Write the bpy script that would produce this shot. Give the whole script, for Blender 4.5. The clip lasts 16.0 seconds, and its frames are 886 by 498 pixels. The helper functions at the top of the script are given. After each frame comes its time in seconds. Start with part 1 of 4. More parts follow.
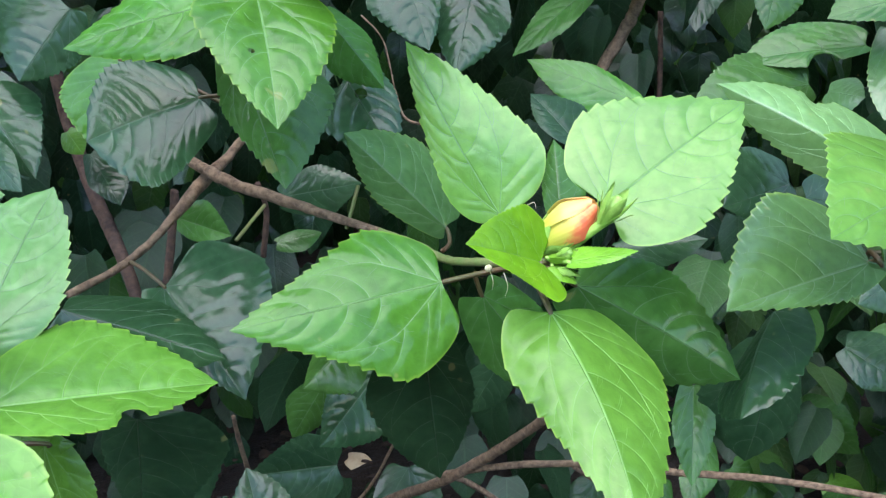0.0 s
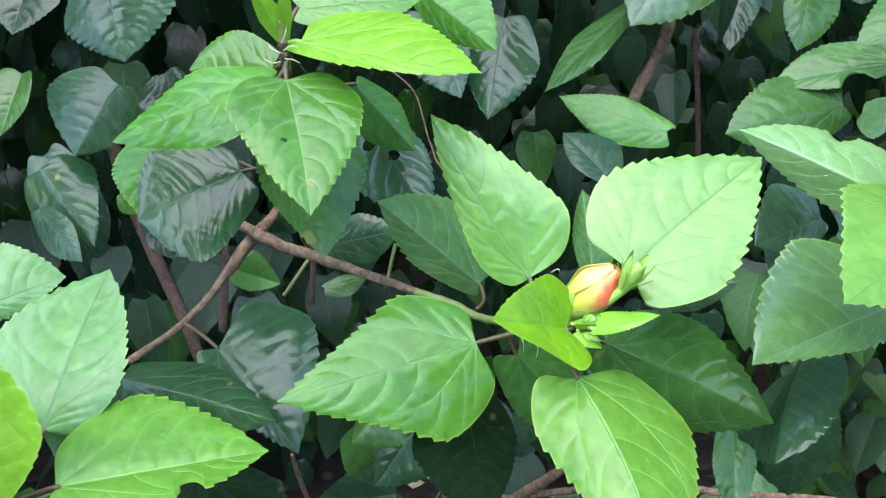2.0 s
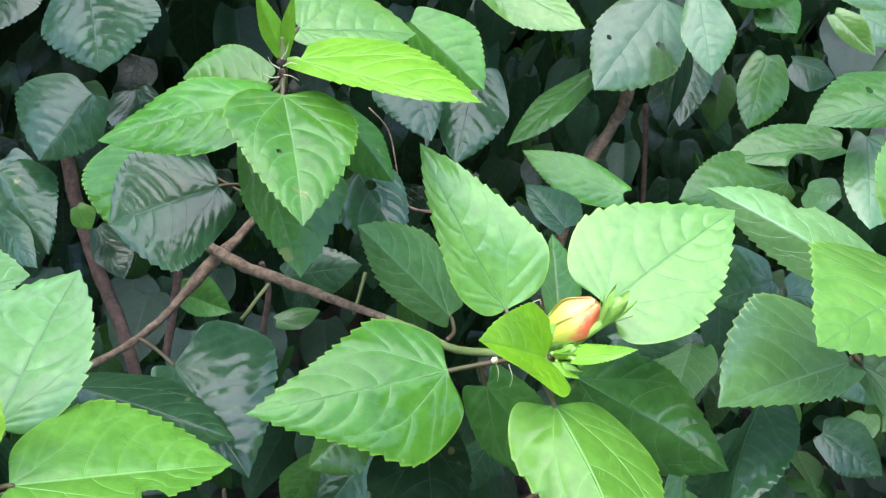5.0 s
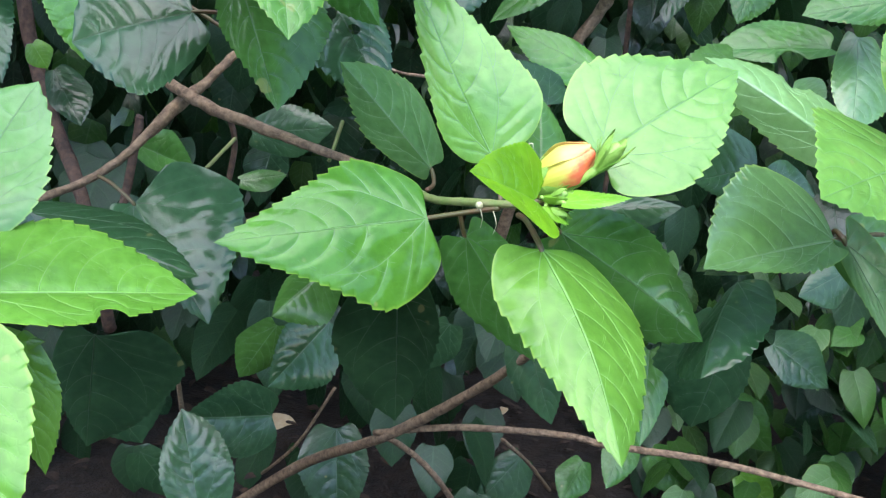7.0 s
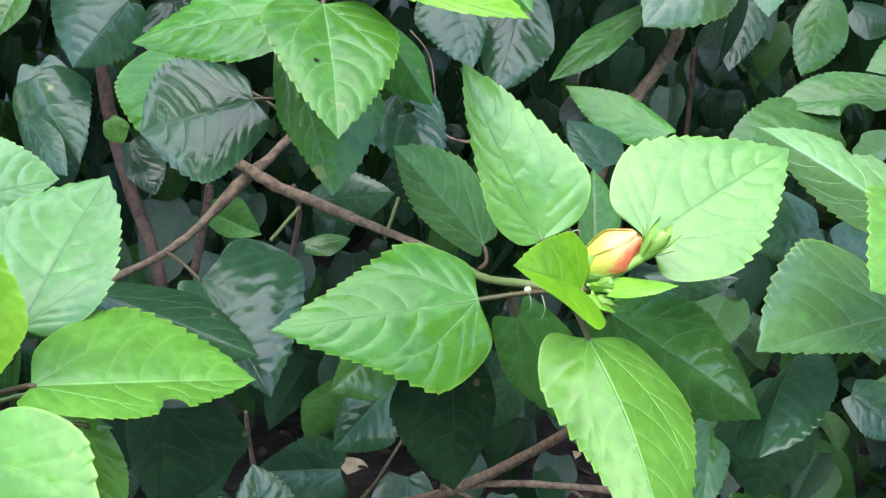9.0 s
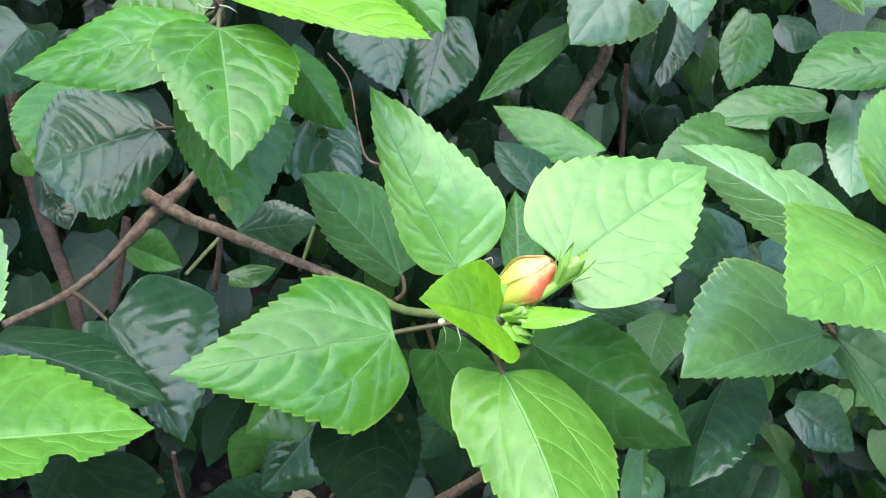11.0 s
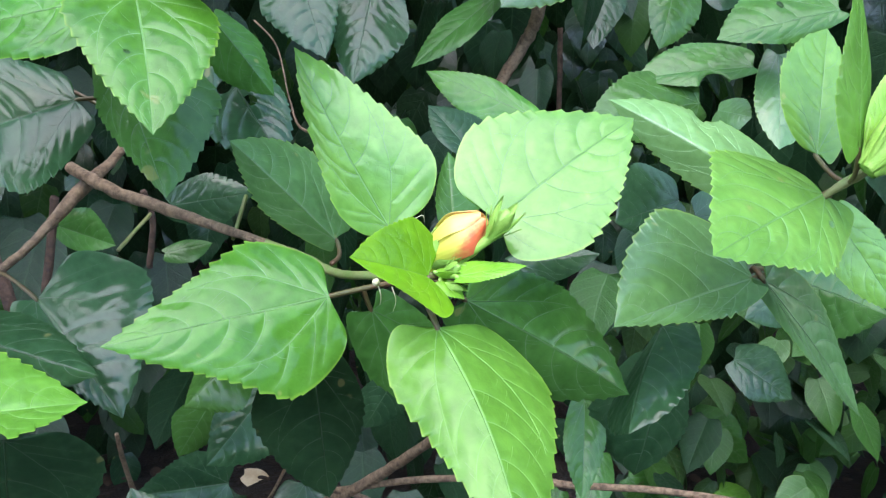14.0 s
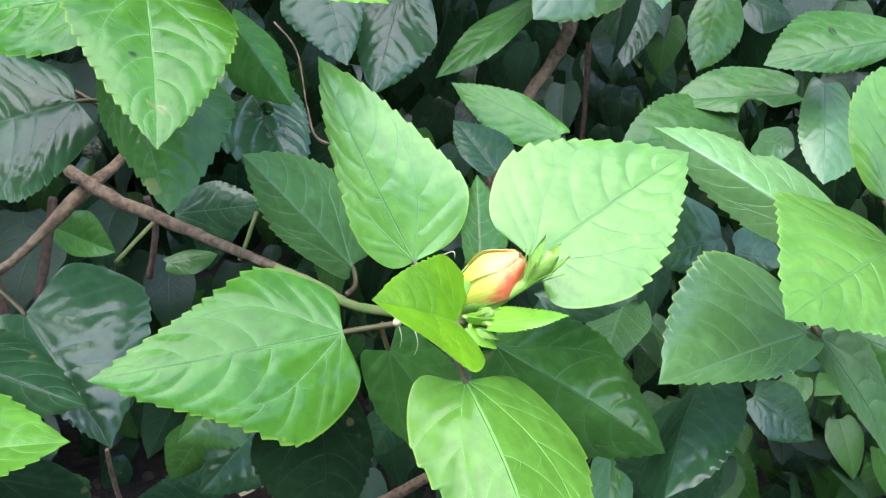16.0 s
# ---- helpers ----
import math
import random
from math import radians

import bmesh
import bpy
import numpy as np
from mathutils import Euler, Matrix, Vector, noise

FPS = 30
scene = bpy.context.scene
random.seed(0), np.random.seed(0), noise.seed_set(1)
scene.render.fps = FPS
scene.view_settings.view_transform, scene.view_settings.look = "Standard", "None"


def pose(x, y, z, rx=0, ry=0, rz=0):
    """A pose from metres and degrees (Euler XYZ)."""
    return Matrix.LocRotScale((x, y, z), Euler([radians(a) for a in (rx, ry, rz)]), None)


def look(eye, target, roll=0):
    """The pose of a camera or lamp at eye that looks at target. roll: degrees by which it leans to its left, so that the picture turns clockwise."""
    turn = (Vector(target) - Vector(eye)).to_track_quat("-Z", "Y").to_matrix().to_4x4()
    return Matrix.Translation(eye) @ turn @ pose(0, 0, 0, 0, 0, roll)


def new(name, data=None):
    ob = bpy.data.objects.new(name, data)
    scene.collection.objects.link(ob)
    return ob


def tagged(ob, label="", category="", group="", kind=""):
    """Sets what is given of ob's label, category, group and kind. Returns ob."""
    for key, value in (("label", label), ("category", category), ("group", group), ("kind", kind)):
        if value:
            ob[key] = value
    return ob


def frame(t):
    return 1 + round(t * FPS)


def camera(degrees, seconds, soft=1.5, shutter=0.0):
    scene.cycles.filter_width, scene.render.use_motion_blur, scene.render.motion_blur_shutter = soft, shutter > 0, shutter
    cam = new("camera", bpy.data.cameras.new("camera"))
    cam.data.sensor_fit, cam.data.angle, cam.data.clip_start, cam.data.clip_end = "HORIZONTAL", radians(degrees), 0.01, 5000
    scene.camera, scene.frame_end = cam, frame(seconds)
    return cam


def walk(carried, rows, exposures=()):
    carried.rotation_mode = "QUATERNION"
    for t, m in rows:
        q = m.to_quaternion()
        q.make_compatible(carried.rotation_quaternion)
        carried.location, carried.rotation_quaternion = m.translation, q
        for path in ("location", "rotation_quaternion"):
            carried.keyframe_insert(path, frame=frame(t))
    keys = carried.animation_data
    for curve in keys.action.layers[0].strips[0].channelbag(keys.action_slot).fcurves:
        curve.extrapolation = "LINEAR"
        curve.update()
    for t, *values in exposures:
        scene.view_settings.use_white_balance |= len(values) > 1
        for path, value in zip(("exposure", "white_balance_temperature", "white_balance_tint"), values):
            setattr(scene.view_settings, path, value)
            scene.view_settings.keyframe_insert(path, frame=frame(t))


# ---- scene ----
cam = camera(52.3, 16.0, soft=1.3)
METRES, EYE, TILT, LEAN, TURN = 0.42, 0.62, -14.0, 0.0, 0.0
ROWS = [
    (0.0, 0.0, 0.0, 0.0, 0.0, 0.0, -0.0),
    (0.5, 0.0293, -0.0244, -0.0142, -1.53, 0.09, 1.81),
    (1.0, 0.0504, -0.0658, 0.0015, -1.66, -0.17, 5.05),
    (1.5, 0.0375, -0.0544, 0.0172, 1.04, 0.11, 5.39),
    (2.0, 0.0273, -0.0387, 0.062, 3.59, 0.19, 2.8),
    (2.5, 0.0248, -0.0559, 0.0219, 3.73, 0.35, 3.93),
    (3.0, 0.0136, -0.0671, 0.0461, 2.6, 0.7, 4.97),
    (5.5, -0.0363, -0.0356, 0.0054, -3.28, 4.68, -3.14),
    (6.0, -0.0228, 0.0085, -0.002, -5.5, 3.45, -3.68),
    (6.5, -0.031, -0.0103, -0.0016, -7.23, 1.84, -3.66),
    (7.0, -0.0564, -0.0041, -0.051, -4.67, -0.68, -5.53),
    (7.5, -0.0419, -0.0326, -0.0357, -1.66, -1.86, -5.95),
    (8.0, -0.0838, -0.0456, -0.0427, -0.53, -0.96, -5.32),
    (8.5, -0.0619, -0.039, -0.0052, 0.23, -0.0, -4.79),
    (11.0, 0.0037, 0.018, 0.017, -2.64, 2.18, -2.89),
    (11.5, 0.0099, 0.0241, 0.0133, -4.25, 1.7, -1.92),
    (12.0, 0.0006, 0.0348, 0.0075, -4.97, 0.89, -1.49),
    (12.5, -0.003, 0.047, 0.0094, -5.29, 0.41, -1.21),
    (13.0, 0.009, 0.0411, 0.0073, -5.57, 0.3, -0.74),
    (13.5, 0.016, 0.0302, 0.0041, -5.81, 0.52, -0.44),
    (14.0, 0.0178, 0.0196, 0.0021, -5.91, 0.74, -0.48),
    (14.5, -0.0021, 0.0147, 0.0013, -5.79, 0.86, -0.85),
    (15.0, -0.008, 0.013, -0.0052, -5.38, 1.11, -1.57),
    (15.5, -0.003, -0.0037, 0.0213, -5.02, 1.94, -2.26),
    (16.0, 0.004, 0.1016, 0.0301, -5.67, 1.02, -3.25),
]
walk(cam, [(t, pose(0, 0, EYE, TILT, LEAN, TURN) @ pose(METRES * x, METRES * y, METRES * z, 90 + pitch, roll, yaw)) for t, x, y, z, yaw, pitch, roll in ROWS], exposures=((0.0, 2.96, 6600, 15), (0.5, 2.97, 6600, 15), (1.0, 3.14, 6600, 15), (16.0, 3.14, 6600, 15)))

# ---- world and light ----
SKY, SUN = 0.170, 0.88
world = bpy.data.worlds.new("sky")
scene.world = world
world.use_nodes = True
wn = world.node_tree.nodes
sky = wn.new("ShaderNodeTexSky")
sky.sky_type = "NISHITA"
sky.sun_disc = False
sky.sun_elevation = radians(61)
sky.sun_rotation = radians(200)
sky.dust_density = 0.6
sky.air_density = 1.0
world.node_tree.links.new(sky.outputs["Color"], wn["Background"].inputs["Color"])
wn["Background"].inputs["Strength"].default_value = SKY

sun_data = bpy.data.lights.new("sun", "SUN")
sun_data.energy = SUN
sun_data.angle = radians(70)
sun_data.color = (1.0, 0.995, 0.99)
sun = new("sun", sun_data)
sun.matrix_world = look((-0.38, -0.70, 2.6), (0.0, 0.4, 0.5))

# ---- materials ----
MATS = {}


def node_mat(name):
    m = bpy.data.materials.new(name)
    m.use_nodes = True
    nt = m.node_tree
    nt.nodes.clear()
    out = nt.nodes.new("ShaderNodeOutputMaterial")
    MATS[name] = m
    return m, nt, out


def nd(nt, kind, **props):
    n = nt.nodes.new(kind)
    for key, value in props.items():
        if key in n.inputs:
            n.inputs[key].default_value = value
    return n


def math_node(nt, op, a, b=None, clamp=False):
    n = nt.nodes.new("ShaderNodeMath")
    n.operation = op
    n.use_clamp = clamp
    for i, v in enumerate((a, b)):
        if v is None:
            continue
        if isinstance(v, (int, float)):
            n.inputs[i].default_value = v
        else:
            nt.links.new(v, n.inputs[i])
    return n.outputs[0]


def mix_color(nt, fac, a, b, blend="MIX"):
    n = nt.nodes.new("ShaderNodeMix")
    n.data_type = "RGBA"
    n.blend_type = blend
    for sock, v in ((n.inputs[0], fac), (n.inputs[6], a), (n.inputs[7], b)):
        if isinstance(v, (int, float)):
            sock.default_value = v
        elif isinstance(v, tuple):
            sock.default_value = (*v, 1.0)
        else:
            nt.links.new(v, sock)
    return n.outputs[2]


def ramp(nt, value, lo, hi):
    n = nt.nodes.new("ShaderNodeMapRange")
    n.interpolation_type = "SMOOTHSTEP"
    n.inputs["From Min"].default_value = lo
    n.inputs["From Max"].default_value = hi
    nt.links.new(value, n.inputs["Value"])
    return n.outputs["Result"]


def simple_material(name, a, b, scale, rough, bump_h, bump_d=0.001, spec=0.4, streak=1.0):
    """Two colours in noise at two scales, with relief. streak stretches it along z."""
    m, nt, out = node_mat(name)
    tex = nd(nt, "ShaderNodeTexCoord")
    mp = nd(nt, "ShaderNodeMapping")
    mp.inputs["Scale"].default_value = (1, 1, streak)
    nt.links.new(tex.outputs["Object"], mp.inputs[0])
    n1 = nd(nt, "ShaderNodeTexNoise", Scale=scale, Detail=6.0, Roughness=0.65)
    n2 = nd(nt, "ShaderNodeTexNoise", Scale=scale * 7, Detail=3.0)
    for n in (n1, n2):
        nt.links.new(mp.outputs[0], n.inputs["Vector"])
    col = mix_color(nt, ramp(nt, n1.outputs["Fac"], 0.3, 0.7), a, b)
    col = mix_color(nt, math_node(nt, "MULTIPLY", n2.outputs["Fac"], 0.4), col, tuple(c * 0.45 for c in a))
    p = nd(nt, "ShaderNodeBsdfPrincipled", Roughness=rough)
    p.inputs["Specular IOR Level"].default_value = spec
    nt.links.new(col, p.inputs["Base Color"])
    bump = nd(nt, "ShaderNodeBump", Strength=bump_h, Distance=bump_d)
    nt.links.new(math_node(nt, "ADD", n1.outputs["Fac"], math_node(nt, "MULTIPLY", n2.outputs["Fac"], 0.5)), bump.inputs["Height"])
    nt.links.new(bump.outputs[0], p.inputs["Normal"])
    nt.links.new(p.outputs[0], out.inputs[0])
    return m


def leaf_material(name, base, alt, vein, through_col, thin, rough, spec, coat, sharp, edge=(0.30, 0.46, 0.06), far=False):
    """Leaf blade: blotched green with paler veins, a fine net of small veins, waxy gloss and light that passes through."""
    m, nt, out = node_mat(name)
    uv = nd(nt, "ShaderNodeUVMap")
    uv.uv_map = "veins"
    sep = nd(nt, "ShaderNodeSeparateXYZ")
    nt.links.new(uv.outputs[0], sep.inputs[0])
    av = math_node(nt, "ABSOLUTE", sep.outputs[1])
    line = ramp(nt, av, 0.022, 0.008)
    if far:
        # leaves deep in the hedge carry their side veins as relief of the skin
        run = math_node(nt, "FRACT", math_node(nt, "MULTIPLY", math_node(nt, "SUBTRACT", sep.outputs[0], math_node(nt, "MULTIPLY", av, 0.26)), 6.5))
        side = ramp(nt, math_node(nt, "ABSOLUTE", math_node(nt, "SUBTRACT", run, 0.5)), 0.43, 0.49)
        line = math_node(nt, "MAXIMUM", math_node(nt, "MAXIMUM", line, ramp(nt, av, 0.05, 0.02)), math_node(nt, "MULTIPLY", side, 0.8))
    margin = ramp(nt, av, 0.955, 0.995)
    tex = nd(nt, "ShaderNodeTexCoord")
    info = nd(nt, "ShaderNodeObjectInfo")
    shift = nd(nt, "ShaderNodeVectorMath")
    shift.operation = "ADD"
    nt.links.new(tex.outputs["Object"], shift.inputs[0])
    nt.links.new(info.outputs["Random"], shift.inputs[1])
    blot = nd(nt, "ShaderNodeTexNoise", Scale=38.0, Detail=4.0, Roughness=0.6)
    nt.links.new(shift.outputs[0], blot.inputs["Vector"])
    fine = nd(nt, "ShaderNodeTexNoise", Scale=420.0, Detail=3.0)
    nt.links.new(shift.outputs[0], fine.inputs["Vector"])
    puff = nd(nt, "ShaderNodeTexNoise", Scale=130.0, Detail=1.0)
    nt.links.new(shift.outputs[0], puff.inputs["Vector"])
    net = nd(nt, "ShaderNodeTexVoronoi", Scale=240.0)
    net.feature = "DISTANCE_TO_EDGE"
    nt.links.new(shift.outputs[0], net.inputs["Vector"])
    small = ramp(nt, net.outputs["Distance"], 0.10, 0.0)
    col = mix_color(nt, ramp(nt, blot.outputs["Fac"], 0.36, 0.66), base, alt)
    col = mix_color(nt, math_node(nt, "MULTIPLY", fine.outputs["Fac"], 0.22), col, tuple(c * 0.55 for c in base))
    col = mix_color(nt, math_node(nt, "MULTIPLY", small, 0.03), col, vein)
    col = mix_color(nt, math_node(nt, "MULTIPLY", line, 0.62), col, vein)
    rib = nd(nt, "ShaderNodeAttribute")
    rib.attribute_name = "rib"
    col = mix_color(nt, math_node(nt, "MULTIPLY", rib.outputs["Fac"], 0.30), col, vein)
    col = mix_color(nt, math_node(nt, "MULTIPLY", margin, 0.28), col, edge)
    mottle = nd(nt, "ShaderNodeTexNoise", Scale=210.0, Detail=3.0, Roughness=0.6)
    nt.links.new(shift.outputs[0], mottle.inputs["Vector"])
    col = mix_color(nt, math_node(nt, "MULTIPLY", ramp(nt, mottle.outputs["Fac"], 0.42, 0.70), 0.30), col, tuple(c * 0.55 for c in base))
    col = mix_color(nt, math_node(nt, "MULTIPLY", ramp(nt, puff.outputs["Fac"], 0.50, 0.80), 0.35), col, tuple(min(1.0, c * 1.35 + 0.01) for c in alt))
    spots = nd(nt, "ShaderNodeTexNoise", Scale=95.0, Detail=1.0)
    nt.links.new(shift.outputs[0], spots.inputs["Vector"])
    col = mix_color(nt, math_node(nt, "MULTIPLY", ramp(nt, spots.outputs["Fac"], 0.75, 0.80), 0.35), col, (0.28, 0.25, 0.09))
    hsv = nd(nt, "ShaderNodeHueSaturation")
    nt.links.new(col, hsv.inputs["Color"])
    nt.links.new(math_node(nt, "ADD", math_node(nt, "MULTIPLY", info.outputs["Random"], 0.010), 0.495), hsv.inputs["Hue"])
    nt.links.new(math_node(nt, "ADD", math_node(nt, "MULTIPLY", info.outputs["Random"], 0.25), 0.88), hsv.inputs["Value"])
    p = nd(nt, "ShaderNodeBsdfPrincipled", Roughness=rough)
    p.inputs["Specular IOR Level"].default_value = spec
    p.inputs["Coat Weight"].default_value = coat
    p.inputs["Coat Roughness"].default_value = sharp
    p.inputs["Coat IOR"].default_value = 1.55
    nt.links.new(hsv.outputs[0], p.inputs["Base Color"])
    nt.links.new(math_node(nt, "ADD", math_node(nt, "MULTIPLY", blot.outputs["Fac"], 0.25), rough - 0.12), p.inputs["Roughness"])
    height = math_node(nt, "SUBTRACT", math_node(nt, "ADD", math_node(nt, "MULTIPLY", fine.outputs["Fac"], 0.10), math_node(nt, "MULTIPLY", puff.outputs["Fac"], 2.2)), math_node(nt, "ADD", math_node(nt, "MULTIPLY", small, 0.05), math_node(nt, "MULTIPLY", line, 1.0)))
    bump = nd(nt, "ShaderNodeBump", Strength=0.6, Distance=0.0006)
    nt.links.new(height, bump.inputs["Height"])
    nt.links.new(bump.outputs[0], p.inputs["Normal"])
    wax = nd(nt, "ShaderNodeBump", Strength=0.35 if far else 0.13, Distance=0.0006)
    nt.links.new(height, wax.inputs["Height"])
    nt.links.new(wax.outputs[0], p.inputs["Coat Normal"])
    tr = nd(nt, "ShaderNodeBsdfTranslucent")
    nt.links.new(mix_color(nt, 0.55, hsv.outputs[0], through_col), tr.inputs["Color"])
    nt.links.new(bump.outputs[0], tr.inputs["Normal"])
    mx = nd(nt, "ShaderNodeMixShader")
    mx.inputs[0].default_value = thin
    nt.links.new(p.outputs[0], mx.inputs[1])
    nt.links.new(tr.outputs[0], mx.inputs[2])
    nt.links.new(mx.outputs[0], out.inputs[0])
    if far:
        return m
    simple_material(name + "_vein", tuple(0.8 * a + 0.2 * b for a, b in zip(base, vein)), tuple(0.4 * a + 0.6 * b for a, b in zip(base, vein)), 120.0, rough + 0.05, 0.2, 0.0003, 0.45)
    return m


#             name       base                  blotches              veins                light through        thin rough spec coat sharp
leaf_material("young", (0.110, 0.280, 0.017), (0.150, 0.335, 0.024), (0.19, 0.36, 0.05), (0.25, 0.54, 0.028), 0.32, 0.42, 0.15, 0.3, 0.2)
leaf_material("tender", (0.085, 0.235, 0.007), (0.118, 0.285, 0.009), (0.10, 0.24, 0.02), (0.21, 0.50, 0.008), 0.30, 0.45, 0.05, 0.22, 0.22)
leaf_material("fresh", (0.081, 0.205, 0.032), (0.112, 0.245, 0.044), (0.078, 0.205, 0.050), (0.24, 0.56, 0.04), 0.28, 0.40, 0.12, 0.42, 0.13)
leaf_material("leafy", (0.059, 0.160, 0.016), (0.080, 0.203, 0.022), (0.15, 0.33, 0.06), (0.155, 0.40, 0.024), 0.25, 0.40, 0.12, 0.3, 0.13)
leaf_material("green", (0.036, 0.130, 0.012), (0.054, 0.170, 0.017), (0.16, 0.32, 0.10), (0.15, 0.43, 0.02), 0.25, 0.38, 0.06, 0.32, 0.11)
leaf_material("mint", (0.068, 0.172, 0.044), (0.090, 0.208, 0.058), (0.060, 0.150, 0.046), (0.15, 0.38, 0.05), 0.22, 0.40, 0.06, 0.42, 0.20)
leaf_material("leafpale", (0.050, 0.126, 0.034), (0.066, 0.156, 0.046), (0.12, 0.22, 0.095), (0.13, 0.32, 0.05), 0.20, 0.40, 0.12, 0.6, 0.23)
leaf_material("leafpale_far", (0.050, 0.126, 0.034), (0.066, 0.156, 0.046), (0.12, 0.22, 0.095), (0.13, 0.32, 0.05), 0.20, 0.40, 0.12, 0.5, 0.20, far=True)
# Base colour raised to carry the leaf's silvery sheen as well as pale specks.
leaf_material("sheen_pale", (0.110, 0.240, 0.070), (0.15, 0.29, 0.10), (0.19, 0.33, 0.14), (0.18, 0.42, 0.06), 0.22, 0.40, 0.25, 0.7, 0.24)
leaf_material("mature", (0.029, 0.096, 0.016), (0.042, 0.126, 0.022), (0.080, 0.170, 0.055), (0.08, 0.24, 0.03), 0.18, 0.38, 0.05, 0.3, 0.15, (0.08, 0.17, 0.05))
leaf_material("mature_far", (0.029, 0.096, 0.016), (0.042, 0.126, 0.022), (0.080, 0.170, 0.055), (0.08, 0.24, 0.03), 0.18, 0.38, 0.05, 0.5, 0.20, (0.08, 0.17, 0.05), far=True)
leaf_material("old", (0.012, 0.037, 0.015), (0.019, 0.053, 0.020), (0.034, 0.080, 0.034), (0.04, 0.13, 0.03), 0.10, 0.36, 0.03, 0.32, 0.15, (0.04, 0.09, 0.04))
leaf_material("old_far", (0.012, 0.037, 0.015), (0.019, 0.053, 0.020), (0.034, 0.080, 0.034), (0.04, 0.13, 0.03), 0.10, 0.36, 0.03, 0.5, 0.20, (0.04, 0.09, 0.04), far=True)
leaf_material("glossy", (0.014, 0.046, 0.017), (0.022, 0.064, 0.024), (0.048, 0.105, 0.046), (0.04, 0.13, 0.03), 0.10, 0.34, 0.03, 0.34, 0.14, (0.05, 0.11, 0.05))


simple_material("brown_bark", (0.085, 0.054, 0.031), (0.29, 0.195, 0.115), 210.0, 0.85, 1.0, 0.0025)
# Brown bark darkened for back stems in shade; also the brown node rings.
simple_material("shade_node_bark", (0.040, 0.024, 0.017), (0.125, 0.072, 0.046), 190.0, 0.85, 1.0, 0.0025)
simple_material("green_bark", (0.10, 0.16, 0.035), (0.16, 0.15, 0.060), 140.0, 0.6, 0.6)
simple_material("petiole_skin", (0.055, 0.060, 0.016), (0.095, 0.040, 0.022), 120.0, 0.5, 0.4)
simple_material("bud_green", (0.15, 0.31, 0.040), (0.25, 0.42, 0.080), 200.0, 0.5, 0.5)
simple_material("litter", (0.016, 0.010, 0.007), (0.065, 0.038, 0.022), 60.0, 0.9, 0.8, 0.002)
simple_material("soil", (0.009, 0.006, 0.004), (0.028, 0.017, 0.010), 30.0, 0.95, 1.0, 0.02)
simple_material("dry_leaf", (0.42, 0.30, 0.16), (0.56, 0.44, 0.27), 60.0, 0.7, 0.6)
simple_material("red_leaf", (0.35, 0.08, 0.06), (0.45, 0.14, 0.09), 60.0, 0.6, 0.6)
simple_material("pale_hair", (0.34, 0.34, 0.18), (0.50, 0.48, 0.30), 300.0, 0.6, 0.3)


def petal_material():
    m, nt, out = node_mat("petal")
    uv = nd(nt, "ShaderNodeUVMap")
    uv.uv_map = "veins"
    sep = nd(nt, "ShaderNodeSeparateXYZ")
    nt.links.new(uv.outputs[0], sep.inputs[0])
    s, v = sep.outputs[0], sep.outputs[1]
    tex = nd(nt, "ShaderNodeTexCoord")
    noise_n = nd(nt, "ShaderNodeTexNoise", Scale=190.0, Detail=4.0)
    nt.links.new(tex.outputs["Object"], noise_n.inputs["Vector"])
    wob = math_node(nt, "MULTIPLY", math_node(nt, "SUBTRACT", noise_n.outputs["Fac"], 0.5), 0.8)
    col = mix_color(nt, ramp(nt, s, 0.15, 0.9), (0.42, 0.47, 0.05), (0.66, 0.51, 0.13))
    col = mix_color(nt, math_node(nt, "MULTIPLY", ramp(nt, math_node(nt, "ADD", s, wob), 0.62, 1.0), 0.6), col, (0.68, 0.33, 0.13))
    red = ramp(nt, math_node(nt, "ADD", math_node(nt, "ADD", math_node(nt, "MULTIPLY", s, 1.15), math_node(nt, "MULTIPLY", v, 0.50)), wob), 0.80, 1.20)
    col = mix_color(nt, red, col, (0.62, 0.125, 0.055))
    ribs = nd(nt, "ShaderNodeTexWave", Scale=1.6, Distortion=3.0, Detail=3.0)
    ribs.bands_direction = "Y"
    nt.links.new(uv.outputs[0], ribs.inputs["Vector"])
    p = nd(nt, "ShaderNodeBsdfPrincipled", Roughness=0.45)
    p.inputs["Specular IOR Level"].default_value = 0.35
    nt.links.new(mix_color(nt, math_node(nt, "MULTIPLY", ribs.outputs["Fac"], 0.03), col, (0.70, 0.42, 0.10)), p.inputs["Base Color"])
    bump = nd(nt, "ShaderNodeBump", Strength=0.12, Distance=0.0004)
    nt.links.new(ribs.outputs["Fac"], bump.inputs["Height"])
    nt.links.new(bump.outputs[0], p.inputs["Normal"])
    tr = nd(nt, "ShaderNodeBsdfTranslucent")
    nt.links.new(col, tr.inputs["Color"])
    mx = nd(nt, "ShaderNodeMixShader")
    mx.inputs[0].default_value = 0.25
    nt.links.new(p.outputs[0], mx.inputs[1])
    nt.links.new(tr.outputs[0], mx.inputs[2])
    nt.links.new(mx.outputs[0], out.inputs[0])


petal_material()

